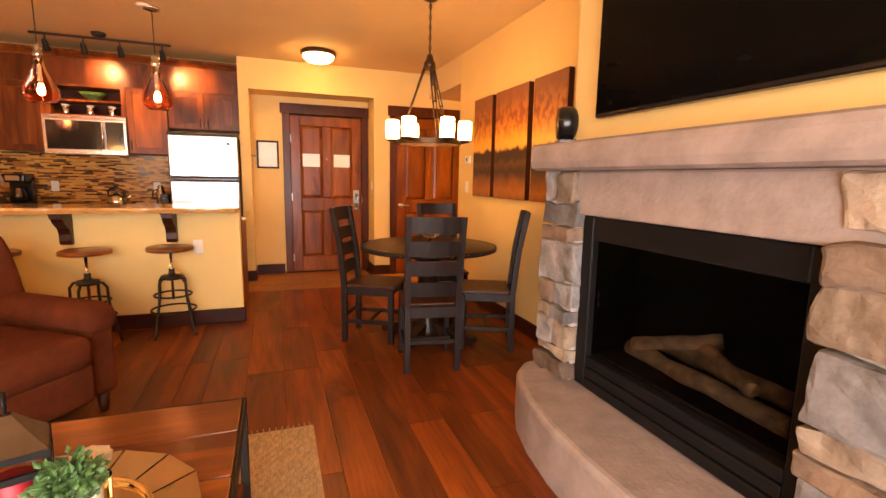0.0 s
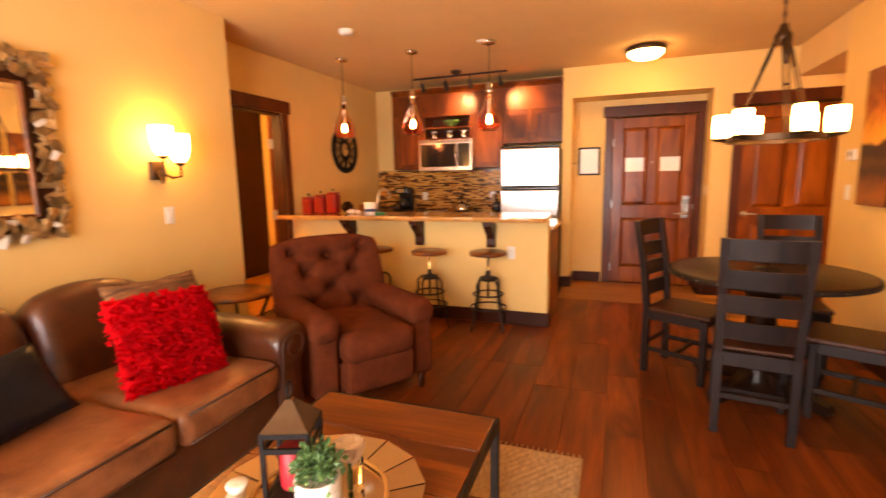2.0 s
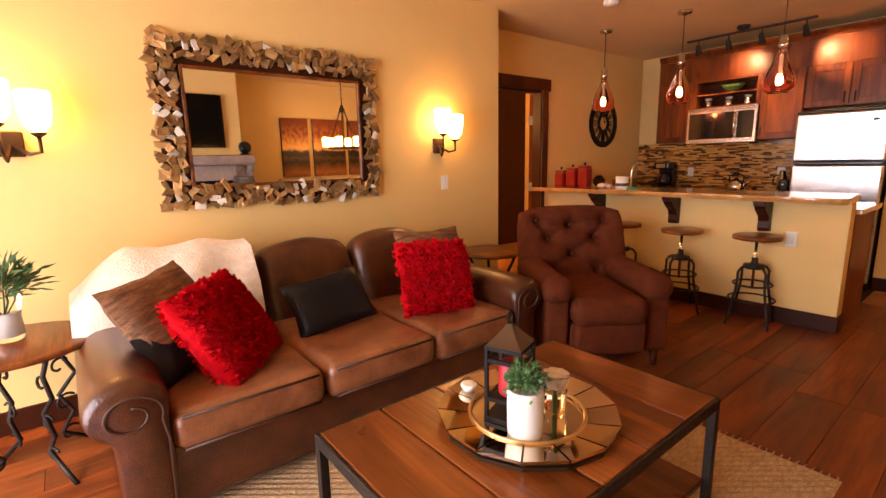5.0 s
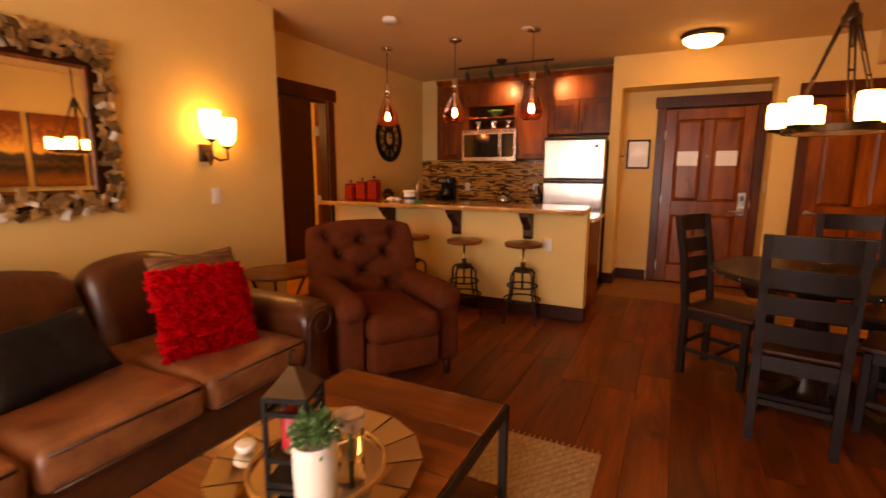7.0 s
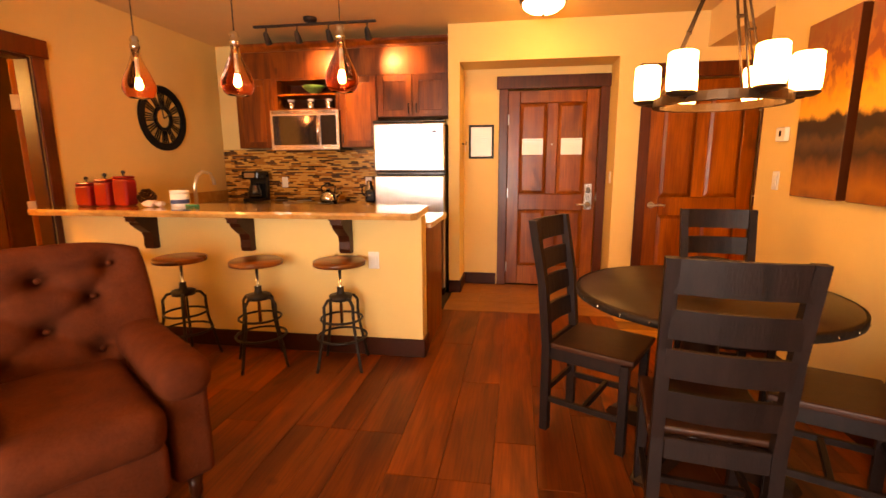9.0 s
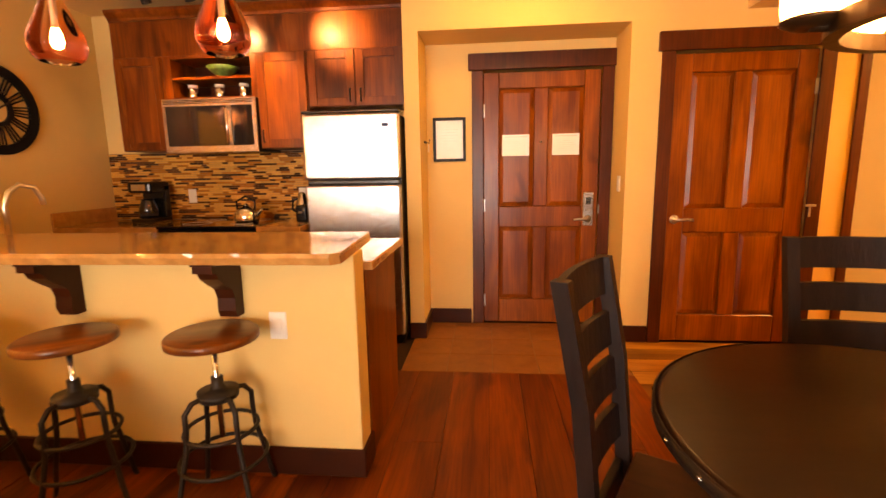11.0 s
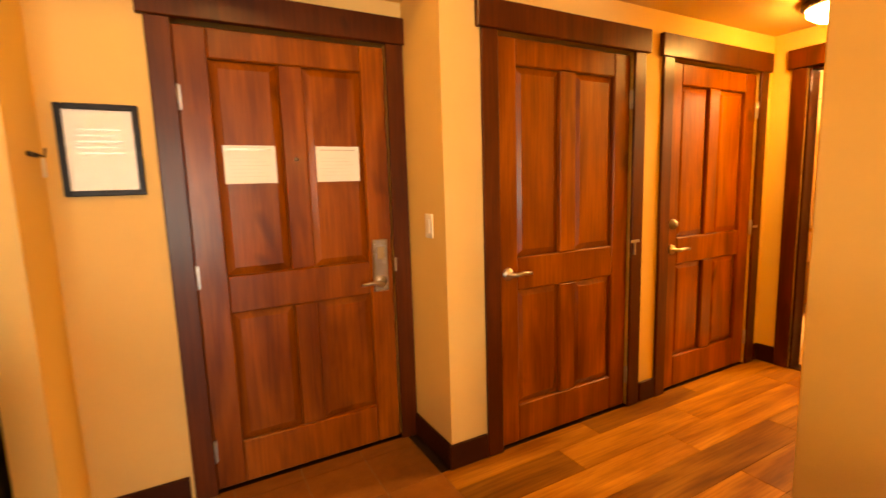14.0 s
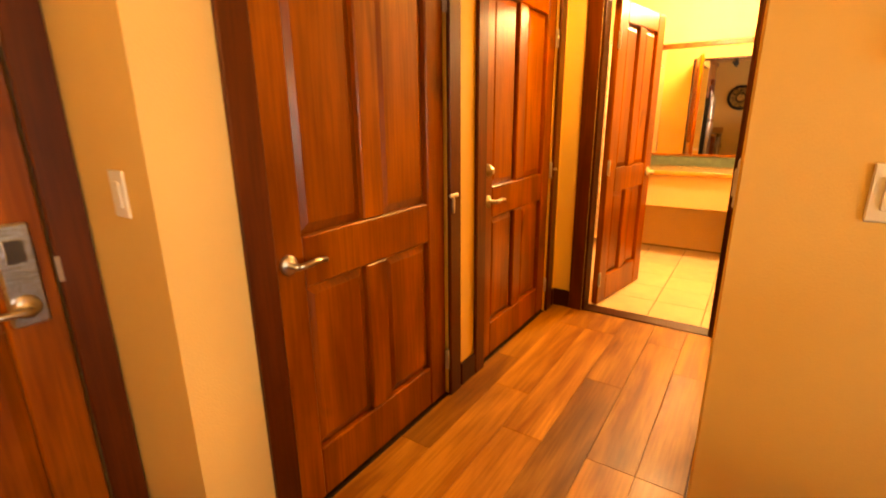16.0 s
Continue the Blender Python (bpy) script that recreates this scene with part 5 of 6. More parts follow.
part("tumbler", lathe([(0.035, 0), (0.038, 0.01), (0.040, 0.08)], 20, caps=False), M_clear, fl, "clear glass tumbler")
pet = []
for i in range(16):
    t, e = i * 2.4, 0.25 + 0.05 * i
    pet.append(move(cushion(0.055, 0.045, 0.010, n=6), pose(0.03 * math.cos(t) * (1 - i / 22), 0.03 * math.sin(t) * (1 - i / 22), 0.105 + 0.002 * i) @ Matrix.Rotation(t, 4, "Z") @ Matrix.Rotation(-1.2 * (1 - i / 18), 4, "Y")))
part("petals", pet, M_shell, fl, "layered pale petals")
part("stem", tube([(0, 0, 0.004), (0, 0, 0.10)], 0.006), M_leaf, fl)
# added white cup marks the bright sconce reflection on the tray facet
cd = thing("tea_light", "small white cup standing for the sconce reflection on the tray", "candle", tx - 0.22, ty - 0.06, tz + 0.034)
part("cup", lathe([(0.022, 0), (0.03, 0.02), (0.028, 0.024), (0.005, 0.018)], 18), M_potw, cd)

# ---- rug ----
rug = thing("jute_rug", "flat woven tan jute rug under the coffee table", "rug", 2.02, 2.02, 0)
v, fs = [], []
nx, ny = 80, 100
wx, wy = 1.69, 2.52
for j in range(ny + 1):
    for i in range(nx + 1):
        edge = i in (0, nx) or j in (0, ny)
        v.append(Vector((wx * i / nx + (0.006 * noise.noise(Vector((0, j, 1))) if i in (0, nx) else 0), wy * j / ny, 0.001 if edge else 0.010 + 0.003 * ((i + j) % 2))))
for j in range(ny):
    for i in range(nx):
        q = j * (nx + 1) + i
        fs.append([q, q + 1, q + nx + 2, q + nx + 1])
part("weave", (v, fs, False), M_jute, rug)
tagged(part("fringe", [tube([(wx * (i + 0.5) / 60, wy - 0.004, 0.006), (wx * (i + 0.5) / 60 + 0.004 * math.sin(i * 7), wy + 0.022, 0.003)], 0.0035, 5) for i in range(60)], M_jute, rug, "short jute fringe"), kind="stuff")

# ---- mirror with a mosaic frame ----
MY0, MY1, MZ0, MZ1 = 2.66, 4.06, 1.075, 2.0
IY0, IY1, IZ0, IZ1 = 2.83, 3.92, 1.21, 1.86
mir = thing("wall_mirror", "large wall mirror framed in rough stone and driftwood chips", "mirror", XL, 0, 0)
part("backing", B(0.002, 0.02, MY0 + 0.02, MY1 - 0.02, MZ0 + 0.02, MZ1 - 0.02, 0.003), M_trim, mir)
part("glass", B(0.021, 0.026, IY0, IY1, IZ0, IZ1, 0), M_mirror, mir, "clear mirror glass")
part("inner_frame", [B(0.021, 0.04, IY0 - 0.018, IY0, IZ0 - 0.018, IZ1 + 0.018, 0.003), B(0.021, 0.04, IY1, IY1 + 0.018, IZ0 - 0.018, IZ1 + 0.018, 0.003), B(0.021, 0.04, IY0, IY1, IZ0 - 0.018, IZ0, 0.003), B(0.021, 0.04, IY0, IY1, IZ1, IZ1 + 0.018, 0.003)], M_oldwood, mir, "thin wooden inner frame")
M_chip = mat("frame_chip", (0.44, 0.26, 0.10), 0.36, 0.35, var=0.3, scale=14, bump=0.5, bscale=40, rnd=0.6, col2=(0.16, 0.08, 0.03))
M_chip2 = mat("pearly_chip", (0.72, 0.66, 0.56), 0.25, var=0.1, bump=0.2, rnd=0.2)
rs = random.Random(12)
chips = [rough_stone(0.05, 0.045, 0.022, 100 + i) for i in range(6)]
chip_meshes = [mesh_of("chip", [g], M_chip) for g in chips] + [mesh_of("chip", [B(-0.006, 0.006, -0.025, 0.025, -0.022, 0.022, 0.004)], M_chip2)]
cells = []
y = MY0
while y < MY1:
    z = MZ0
    while z < MZ1:
        if not (IY0 - 0.035 < y < IY1 + 0.03 and IZ0 - 0.035 < z < IZ1 + 0.03):
            cells.append((y, z))
        z += 0.042
    y += 0.047
for y, z in cells:
    ob = new("chip", chip_meshes[rs.randrange(6) if rs.random() > 0.13 else 6])
    ob.parent = mir
    ob.matrix_basis = pose(0.03 + rs.uniform(0, 0.014), y + 0.02 + rs.uniform(-0.012, 0.012), z + 0.02 + rs.uniform(-0.012, 0.012), rs.uniform(0, 360), rs.uniform(-16, 16), rs.uniform(-16, 16)) @ Matrix.Diagonal((0.8, rs.uniform(0.9, 1.5), rs.uniform(0.55, 1.0), 1))


# ---- kitchen ----
PY0, PX1 = 6.53, 3.27
setting("wall_peninsula", [B(XK, PX1, PY0, PY0 + 0.14, 0, 0.965, 0.004)], M_wall, "cream painted half wall under the raised bar")
tagged(new("baseboard", mesh_of("baseboard", [B(XK, PX1 + 0.016, PY0 - 0.016, PY0, 0, 0.125, 0.004), B(PX1, PX1 + 0.016, PY0, PY0 + 0.15, 0, 0.125, 0.004)], M_trim)), "dark stained wooden baseboard under the bar", "baseboard", kind="structure")
bar = thing("bar_counter", "raised polished tan granite bar top with chiselled edge", "countertop", XK, 6.31, 0.967)
v, fs = [], []
n = 60
bl, bd = 3.28 - XK, 0.60
rs = random.Random(2)
ring = [(bl * i / n * (bl - 0.09) / bl, 0.0) for i in range(n + 1)] + [(bl - 0.03, 0.0), (bl, 0.03), (bl - 0.04, bd), (0.0, bd)]
top = [Vector((x, y, 0.042)) for x, y in ring]
mids = [Vector((x + rs.uniform(-0.004, 0.004), y - rs.uniform(0.0, 0.008), 0.026)) for x, y in ring]
low = [Vector((x + rs.uniform(-0.004, 0.004), y + rs.uniform(0.0, 0.006), 0.0)) for x, y in ring]
m = len(ring)
v = top + mids + low
fs = [list(range(m)), [2 * m + i for i in range(m)][::-1]] + [[k * m + i, (k + 1) * m + i, (k + 1) * m + (i + 1) % m, k * m + (i + 1) % m] for k in (0, 1) for i in range(m)]
part("slab", (v, fs, False), M_granite, bar)


def corbel(x):
    c = thing("corbel", "dark carved wooden corbel bracket under the bar", "bracket", x, PY0, 0.72, group="bar corbels")
    pr = [(0, 0), (-0.05, 0.0), (-0.065, 0.03), (-0.06, 0.08), (-0.075, 0.12), (-0.12, 0.15), (-0.16, 0.18), (-0.175, 0.205), (-0.20, 0.21), (-0.20, 0.245), (0, 0.245)]
    g = prism(pr, 0.075, "x")
    part("bracket", move(g, pose(-0.0375, 0, 0)), M_trim, c)
    part("cap", B(-0.045, 0.045, -0.205, 0.0, 0.236, 0.2465, 0.002), M_trim, c)


for x in (1.30, 2.05, 2.76):
    corbel(x)


def stool():
    s = thing("bar_stool", "round wood-topped bar stool on a dark iron screw base", "stool", group="stools at the bar")
    part("seat", lathe([(0.15, 0.672), (0.165, 0.676), (0.165, 0.70), (0.156, 0.706), (0.01, 0.706)], 36), M_oldwood, s, "round stained wooden seat")
    part("seat_plate", lathe([(0.06, 0.66), (0.08, 0.664), (0.08, 0.672)], 20), M_iron, s)
    part("screw", tube([(0, 0, 0.28), (0, 0, 0.665)], 0.011, 10), M_chrome, s, "threaded steel post")
    part("hub", lathe([(0.022, 0.44), (0.072, 0.445), (0.075, 0.475), (0.03, 0.48), (0.022, 0.50), (0.022, 0.53)], 24), M_iron, s)
    for i in range(4):
        a = math.pi / 4 + i * math.pi / 2
        pts = [(r * math.cos(a), r * math.sin(a), z) for r, z in ((0.06, 0.462), (0.10, 0.455), (0.128, 0.42), (0.128, 0.36), (0.135, 0.28), (0.165, 0.15), (0.19, 0.03), (0.20, 0.0))]
        part("leg", tube(pts, 0.010), M_iron, s)
    for r, z in ((0.132, 0.32), (0.158, 0.20)):
        part("ring", tube([(r * math.cos(t), r * math.sin(t), z) for t in [2 * math.pi * i / 28 for i in range(28)]], 0.008, 6, closed=True), M_iron, s)
    return s


st = stool()
st.matrix_basis = pose(2.77, 6.34, 0, 0, 0, 10)
copy_thing(st, pose(2.23, 6.28, 0, 0, 0, 35))
copy_thing(st, pose(1.67, 6.30, 0, 0, 0, -12))
copy_thing(st, pose(1.17, 6.28, 0, 0, 0, 20))

# lower counter behind the bar
lc = thing("base_cabinet", "dark stained base cabinet behind the bar", "cabinet", XK, 6.675, 0)
part("body", B(0, 2.74, 0, 0.62, 0.09, 0.87, 0.004), M_cab, lc)
part("end_panel", B(2.74, 2.755, 0, 0.62, 0.0, 0.87, 0.003), M_cab, lc, "reddish wood end panel")
part("toe_kick", B(0, 2.72, 0.05, 0.56, 0, 0.088, 0.002), M_black, lc)
lct = thing("lower_countertop", "polished tan granite sink counter", "countertop", XK, 6.672, 0.872)
part("slab", B(0, 2.79, 0, 0.70, 0, 0.038, 0.006, 2), M_granite, lct)
fc = thing("kitchen_faucet", "tall brushed gooseneck kitchen faucet", "faucet", 1.42, 6.85, 0.91)
part("spout", tube([(0, 0, 0), (0, 0, 0.24), (0.01, 0.02, 0.31), (0.03, 0.06, 0.345), (0.06, 0.11, 0.33), (0.07, 0.135, 0.27), (0.07, 0.137, 0.24)], 0.013, 12), M_nickel, fc)
part("base", lathe([(0.03, 0), (0.026, 0.012), (0.018, 0.03)], 20), M_nickel, fc)
part("lever", tube([(0.0, 0.0, 0.06), (0.06, 0.0, 0.09)], 0.006), M_nickel, fc)

# back run: base cabinets, range, worktop
CY = 7.98


def shaker(name, parent, x0, x1, z0, z1, y, knob=None):
    d = part(name, [B(x0, x0 + 0.06, y - 0.02, y, z0, z1, 0.002), B(x1 - 0.06, x1, y - 0.02, y, z0, z1, 0.002), B(x0 + 0.06, x1 - 0.06, y - 0.0195, y, z1 - 0.06, z1, 0.002), B(x0 + 0.06, x1 - 0.06, y - 0.0195, y, z0, z0 + 0.06, 0.002)], M_cab, parent)
    part("panel", B(x0 + 0.058, x1 - 0.058, y - 0.010, y, z0 + 0.058, z1 - 0.058, 0.001), M_cab, d)
    if knob:
        kx, kz = knob
        part("handle", [tube([(kx, y - 0.02, kz - 0.045), (kx, y - 0.038, kz - 0.035), (kx, y - 0.038, kz + 0.035), (kx, y - 0.02, kz + 0.045)], 0.006)], M_iron, d, "dark bar pull")


for x0, x1 in ((XK, 1.36), (2.13, 2.46)):
    bc = thing("base_cabinet", "dark stained base cabinet under the granite worktop", "cabinet", 0, 0, 0, group="base cabinets by the range")
    part("body", B(x0 + 0.001, x1 - 0.001, CY + 0.02, YN, 0.09, 0.87, 0.002), M_cab, bc)
    part("toe_kick", B(x0 + 0.002, x1 - 0.002, CY + 0.08, YN, 0, 0.088, 0.002), M_black, bc)
    shaker("door", bc, x0 + 0.01, x1 - 0.01, 0.10, 0.68, CY + 0.019, (x0 + 0.06, 0.55))
    shaker("drawer", bc, x0 + 0.01, x1 - 0.01, 0.69, 0.86, CY + 0.019)
    wt = thing("worktop", "polished tan granite worktop beside the range", "countertop", 0, 0, 0.872, group="worktops by the range")
    part("slab", B(x0 + 0.001, x1 - 0.001, CY - 0.02, YN, 0, 0.038, 0.006, 2), M_granite, wt)
    if x0 == XK:
        part("side_splash", B(XK, XK + 0.02, CY - 0.02, YN - 0.02, 0.039, 0.15, 0.003), M_granite, wt)
rg = thing("range", "black glass-top electric range with steel front", "stove", 1.362, CY - 0.03, 0)
part("body", B(0, 0.766, 0.03, 0.63, 0.02, 0.895, 0.004), M_blackpl, rg)
part("glass_top", B(-0.0, 0.766, 0.0, 0.63, 0.896, 0.918, 0.004), M_dglass, rg, "glossy black ceramic hob")
part("oven_door", B(0.01, 0.756, 0.0, 0.028, 0.20, 0.80, 0.006), M_steel, rg)
part("oven_handle", tube([(0.06, 0.0, 0.74), (0.06, -0.04, 0.74), (0.70, -0.04, 0.74), (0.70, 0.0, 0.74)], 0.011), M_chrome, rg)
part("control_panel", B(0.01, 0.756, 0.0, 0.028, 0.81, 0.892, 0.004), M_blackpl, rg)
for x, y, r in ((0.2, 0.2, 0.1), (0.56, 0.2, 0.075), (0.2, 0.46, 0.075), (0.56, 0.46, 0.1)):
    part("burner_ring", tube([(x + r * math.cos(t), y + r * math.sin(t), 0.9185) for t in [2 * math.pi * i / 30 for i in range(30)]], 0.0015, 4, closed=True), M_nickel, rg)
kt = thing("kettle", "shiny steel kettle on the hob", "kettle", 1.93, 8.22, 0.919)
part("body", lathe([(0.085, 0), (0.095, 0.02), (0.085, 0.08), (0.05, 0.115), (0.03, 0.12), (0.02, 0.14), (0.008, 0.145)], 28), M_chrome, kt)
part("handle", tube([(-0.07, 0, 0.09), (-0.075, 0, 0.16), (0, 0, 0.20), (0.075, 0, 0.16), (0.07, 0, 0.09)], 0.008), M_blackpl, kt, "black arched handle")
part("spout", tube([(0.08, 0, 0.05), (0.12, 0, 0.09), (0.135, 0, 0.11)], [0.018, 0.013, 0.010]), M_chrome, kt)
cm = thing("coffee_maker", "black drip coffee maker with glass carafe", "coffee maker", 1.02, 8.38, 0.911)
part("body", [B(-0.10, 0.10, -0.12, 0.12, 0, 0.035, 0.008), B(-0.10, 0.10, 0.04, 0.12, 0.035, 0.30, 0.01), B(-0.10, 0.10, -0.12, 0.12, 0.24, 0.33, 0.02, 2)], M_blackpl, cm)
part("carafe", move(lathe([(0.06, 0.038), (0.072, 0.06), (0.07, 0.12), (0.05, 0.17), (0.05, 0.19)], 24), pose(0, -0.03, 0)), M_dglass, cm, "dark glass carafe")
part("steel_band", B(-0.06, 0.06, -0.124, -0.12, 0.26, 0.31, 0.002), M_chrome, cm)
tp = thing("thermos", "steel insulated jug by the refrigerator", "jug", 2.33, 8.36, 0.911)
part("body", lathe([(0.045, 0), (0.05, 0.02), (0.048, 0.15), (0.03, 0.19), (0.03, 0.22), (0.01, 0.23)], 22), M_chrome, tp)
part("handle", tube([(-0.045, 0, 0.06), (-0.085, 0, 0.09), (-0.08, 0, 0.16), (-0.03, 0, 0.18)], 0.008), M_blackpl, tp)
ts = thing("toaster", "small black toaster on the worktop", "toaster", 2.42, 8.22, 0.911)
part("body", B(-0.06, 0.03, -0.09, 0.09, 0.008, 0.14, 0.02, 3), M_blackpl, ts)
part("lever", B(-0.03, 0.0, -0.105, -0.09, 0.08, 0.095, 0.003), M_chrome, ts)
for x, z in ((1.26, 1.11), (2.25, 1.11)):
    oo = thing("outlet", "beige electrical outlet on the mosaic backsplash", "outlet", x, YN - 0.012, z, group="kitchen outlets")
    part("plate", B(-0.036, 0.036, -0.007, 0, -0.058, 0.058, 0.004), M_white, oo)
    part("socket", B(-0.018, 0.018, -0.010, -0.007, -0.034, 0.034, 0.003), M_white, oo)

# wall cabinets, face at y 8.27
UY, UZ0, UZ1, UT = 8.27, 1.48, 2.18, 2.49
c1 = thing("wall_cabinet", "dark stained angled corner wall cabinet", "cabinet", group="kitchen wall cabinets")
part("body", B(0.94, 1.335, UY + 0.0, YN, UZ0, UZ1, 0.002), M_cab, c1)
shaker("door", c1, 0.95, 1.325, UZ0 + 0.005, UZ1 - 0.01, UY - 0.001)
sh = thing("open_shelf_cabinet", "open wooden shelf cabinet above the microwave", "cabinet", group="kitchen wall cabinets")
for g in (B(1.337, 1.40, UY, YN, 1.86, UZ1, 0.002), B(2.03, 2.075, UY, YN, 1.86, UZ1, 0.002)):
    part("side", g, M_cab, sh)
part("back", B(1.40, 2.03, YN - 0.02, YN - 0.002, 1.86, UZ1, 0.001), M_trim, sh)
part("shelf", B(1.40, 2.03, UY + 0.005, YN - 0.02, 2.005, 2.025, 0.002), M_cab, sh)
part("shelf", B(1.40, 2.03, UY + 0.005, YN - 0.02, 1.86, 1.875, 0.002), M_cab, sh)
part("top_rail", B(1.40, 2.03, UY, YN - 0.02, 2.155, UZ1, 0.002), M_cab, sh)
c2 = thing("wall_cabinet", "reddish brown wall cabinet with a single shaker door", "cabinet", group="kitchen wall cabinets")
part("body", B(2.077, 2.47, UY, YN, UZ0, UZ1, 0.002), M_cab, c2)
shaker("door", c2, 2.085, 2.462, UZ0 + 0.005, UZ1 - 0.01, UY - 0.001, (2.11, 1.57))
c3 = thing("wall_cabinet", "reddish brown two-door cabinet over the refrigerator", "cabinet", group="kitchen wall cabinets")
part("body", B(2.472, NX0 - 0.112, UY, YN, 1.77, UZ1, 0.002), M_cab, c3)
shaker("door", c3, 2.48, 2.83, 1.775, UZ1 - 0.01, UY - 0.001, (2.795, 1.85))
shaker("door", c3, 2.84, 3.19, 1.775, UZ1 - 0.01, UY - 0.001, (2.875, 1.85))
fas = thing("cabinet_fascia", "plain dark wood fascia with crown moulding above cabinets", "moulding")
part("panel", B(0.94, NX0 - 0.112, UY + 0.004, YN, UZ1 + 0.001, UT - 0.05, 0.002), M_cab, fas)
cr = [(0, 0), (-0.012, 0.0), (-0.02, 0.02), (-0.04, 0.04), (-0.05, 0.055), (-0.05, 0.075), (0, 0.075)]
part("crown", move(prism(cr, NX0 - 0.112 - 0.94, "x"), pose(0.94, UY + 0.004, UT - 0.05)), M_cab, fas)
fil = thing("cabinet_filler", "dark wood side panel closing the corner cabinet", "cabinet")
part("panel", B(0.922, 0.939, UY + 0.02, YN, UZ0, UT - 0.02, 0.002), M_cab, fil)
mw = thing("microwave", "stainless over-the-range microwave with dark window", "microwave", 1.338, 8.20, 1.455)
part("body", B(0, 0.74, 0.025, 0.40, 0, 0.40, 0.004), M_blackpl, mw)
part("front", B(0, 0.74, 0.0, 0.024, 0.0, 0.40, 0.005), M_steel, mw)
part("window", B(0.03, 0.515, -0.003, 0.0, 0.05, 0.345, 0.002), M_dglass, mw, "dark glass window")
part("control_panel", B(0.55, 0.715, -0.003, 0.0, 0.05, 0.345, 0.002), M_dglass, mw)
part("handle", tube([(0.53, 0.0, 0.06), (0.53, -0.035, 0.08), (0.53, -0.035, 0.31), (0.53, 0.0, 0.33)], 0.011), M_chrome, mw)
part("vent", [B(0.02, 0.72, -0.002, 0.0, 0.362 + 0.011 * k, 0.367 + 0.011 * k, 0) for k in range(3)], M_blackpl, mw)
for x in (1.50, 1.72, 1.92):
    j = thing("glass_jar", "clear glass jar with pale contents on the shelf", "jar", x, UY + 0.10, 1.875, group="jars on the shelf")
    part("jar", lathe([(0.034, 0), (0.038, 0.008), (0.038, 0.075), (0.028, 0.085)], 20), M_chrome, j)
    part("lid", lathe([(0.036, 0.086), (0.036, 0.105), (0.01, 0.108)], 20), M_potw, j)
bw_ = thing("serving_bowl", "dark green decorative bowl on the top shelf", "bowl", 1.75, UY + 0.12, 2.025)
part("bowl", lathe([(0.03, 0), (0.035, 0.012), (0.09, 0.05), (0.12, 0.085), (0.115, 0.088), (0.07, 0.04), (0.01, 0.03)], 28), M_leaf, bw_)

# refrigerator
fr = thing("refrigerator", "stainless top-freezer refrigerator with black sides", "refrigerator", 2.478, 8.06, 0)
fw = 0.705
part("body", B(0, fw, 0.062, 0.54, 0.03, 1.685, 0.006), M_blackpl, fr)
part("freezer_door", B(0, fw, 0.0, 0.06, 1.235, 1.70, 0.018, 3), M_steel, fr)
part("fridge_door", B(0, fw, 0.0, 0.06, 0.07, 1.20, 0.018, 3), M_steel, fr)
part("handle", [B(0.03, fw - 0.01, -0.012, 0.02, 1.203, 1.232, 0.006)], M_blackpl, fr, "black grip strip between the doors")
part("badge", B(fw - 0.12, fw - 0.075, -0.002, 0.0, 1.60, 1.625, 0.001), M_blue, fr)
part("toe_grille", B(0.01, fw - 0.01, 0.02, 0.06, 0.0, 0.065, 0.003), M_blackpl, fr)
part("hinge_cap", B(0.0, fw, 0.01, 0.10, 1.702, 1.722, 0.006), M_blackpl, fr)

# things on the bar
for i, (x, h) in enumerate(((0.72, 0.155), (0.86, 0.18), (1.0, 0.20))):
    c = thing("canister", "glossy red enamel canister with a knobbed lid", "canister", x, 6.60 + 0.02 * i, 1.009, group="red canisters on the bar")
    part("body", B(-0.062, 0.062, -0.055, 0.055, 0, h, 0.02, 3), M_redcan, c)
    part("lid", B(-0.055, 0.055, -0.048, 0.048, h + 0.0005, h + 0.022, 0.010, 2), M_redcan, c)
    part("knob", move(lathe([(0.006, 0), (0.006, 0.012), (0.015, 0.02), (0.015, 0.032), (0.004, 0.04)], 14), pose(0, 0, h + 0.022)), M_iron, c, "dark round knob")
ck = thing("pine_cone_ornament", "dark brown pine cone decoration on the bar", "ornament", 1.16, 6.66, 1.009)
sc_ = []
for i in range(90):
    t, q = i * 2.4, i / 90
    r = 0.055 * math.sin(math.pi * (0.15 + 0.8 * q))
    sc_.append(move(cushion(0.03, 0.022, 0.008, n=4), pose(r * math.cos(t), r * math.sin(t), 0.012 + 0.11 * q) @ Matrix.Rotation(t, 4, "Z") @ Matrix.Rotation(-0.5, 4, "Y")))
part("scales", sc_, M_trim, ck)
sh_ = thing("sea_shell", "pale blush shell ornament on the bar", "shell", 1.27, 6.56, 1.009)
part("shell", [move(cushion(0.09, 0.07, 0.05, n=10, jit=0.008), pose(0, 0, 0.027)), move(cushion(0.06, 0.05, 0.04, n=8, jit=0.006, seedv=4), pose(0.07, 0.01, 0.022))], M_shell, sh_)
tubw = thing("plastic_tub", "white round plastic tub with blue label", "tub", 1.43, 6.66, 1.009)
part("tub", lathe([(0.058, 0), (0.062, 0.01), (0.062, 0.085), (0.056, 0.09)], 28), M_white, tubw)
part("label", lathe([(0.0628, 0.02), (0.0628, 0.05)], 28, caps=False), M_blue, tubw, "dark blue paper label")
part("lid", lathe([(0.064, 0.0905), (0.064, 0.115), (0.01, 0.117)], 28), M_white, tubw)
gr = thing("marker_pen", "small green plastic item lying on the bar", "pen", 1.52, 6.60, 1.0185)
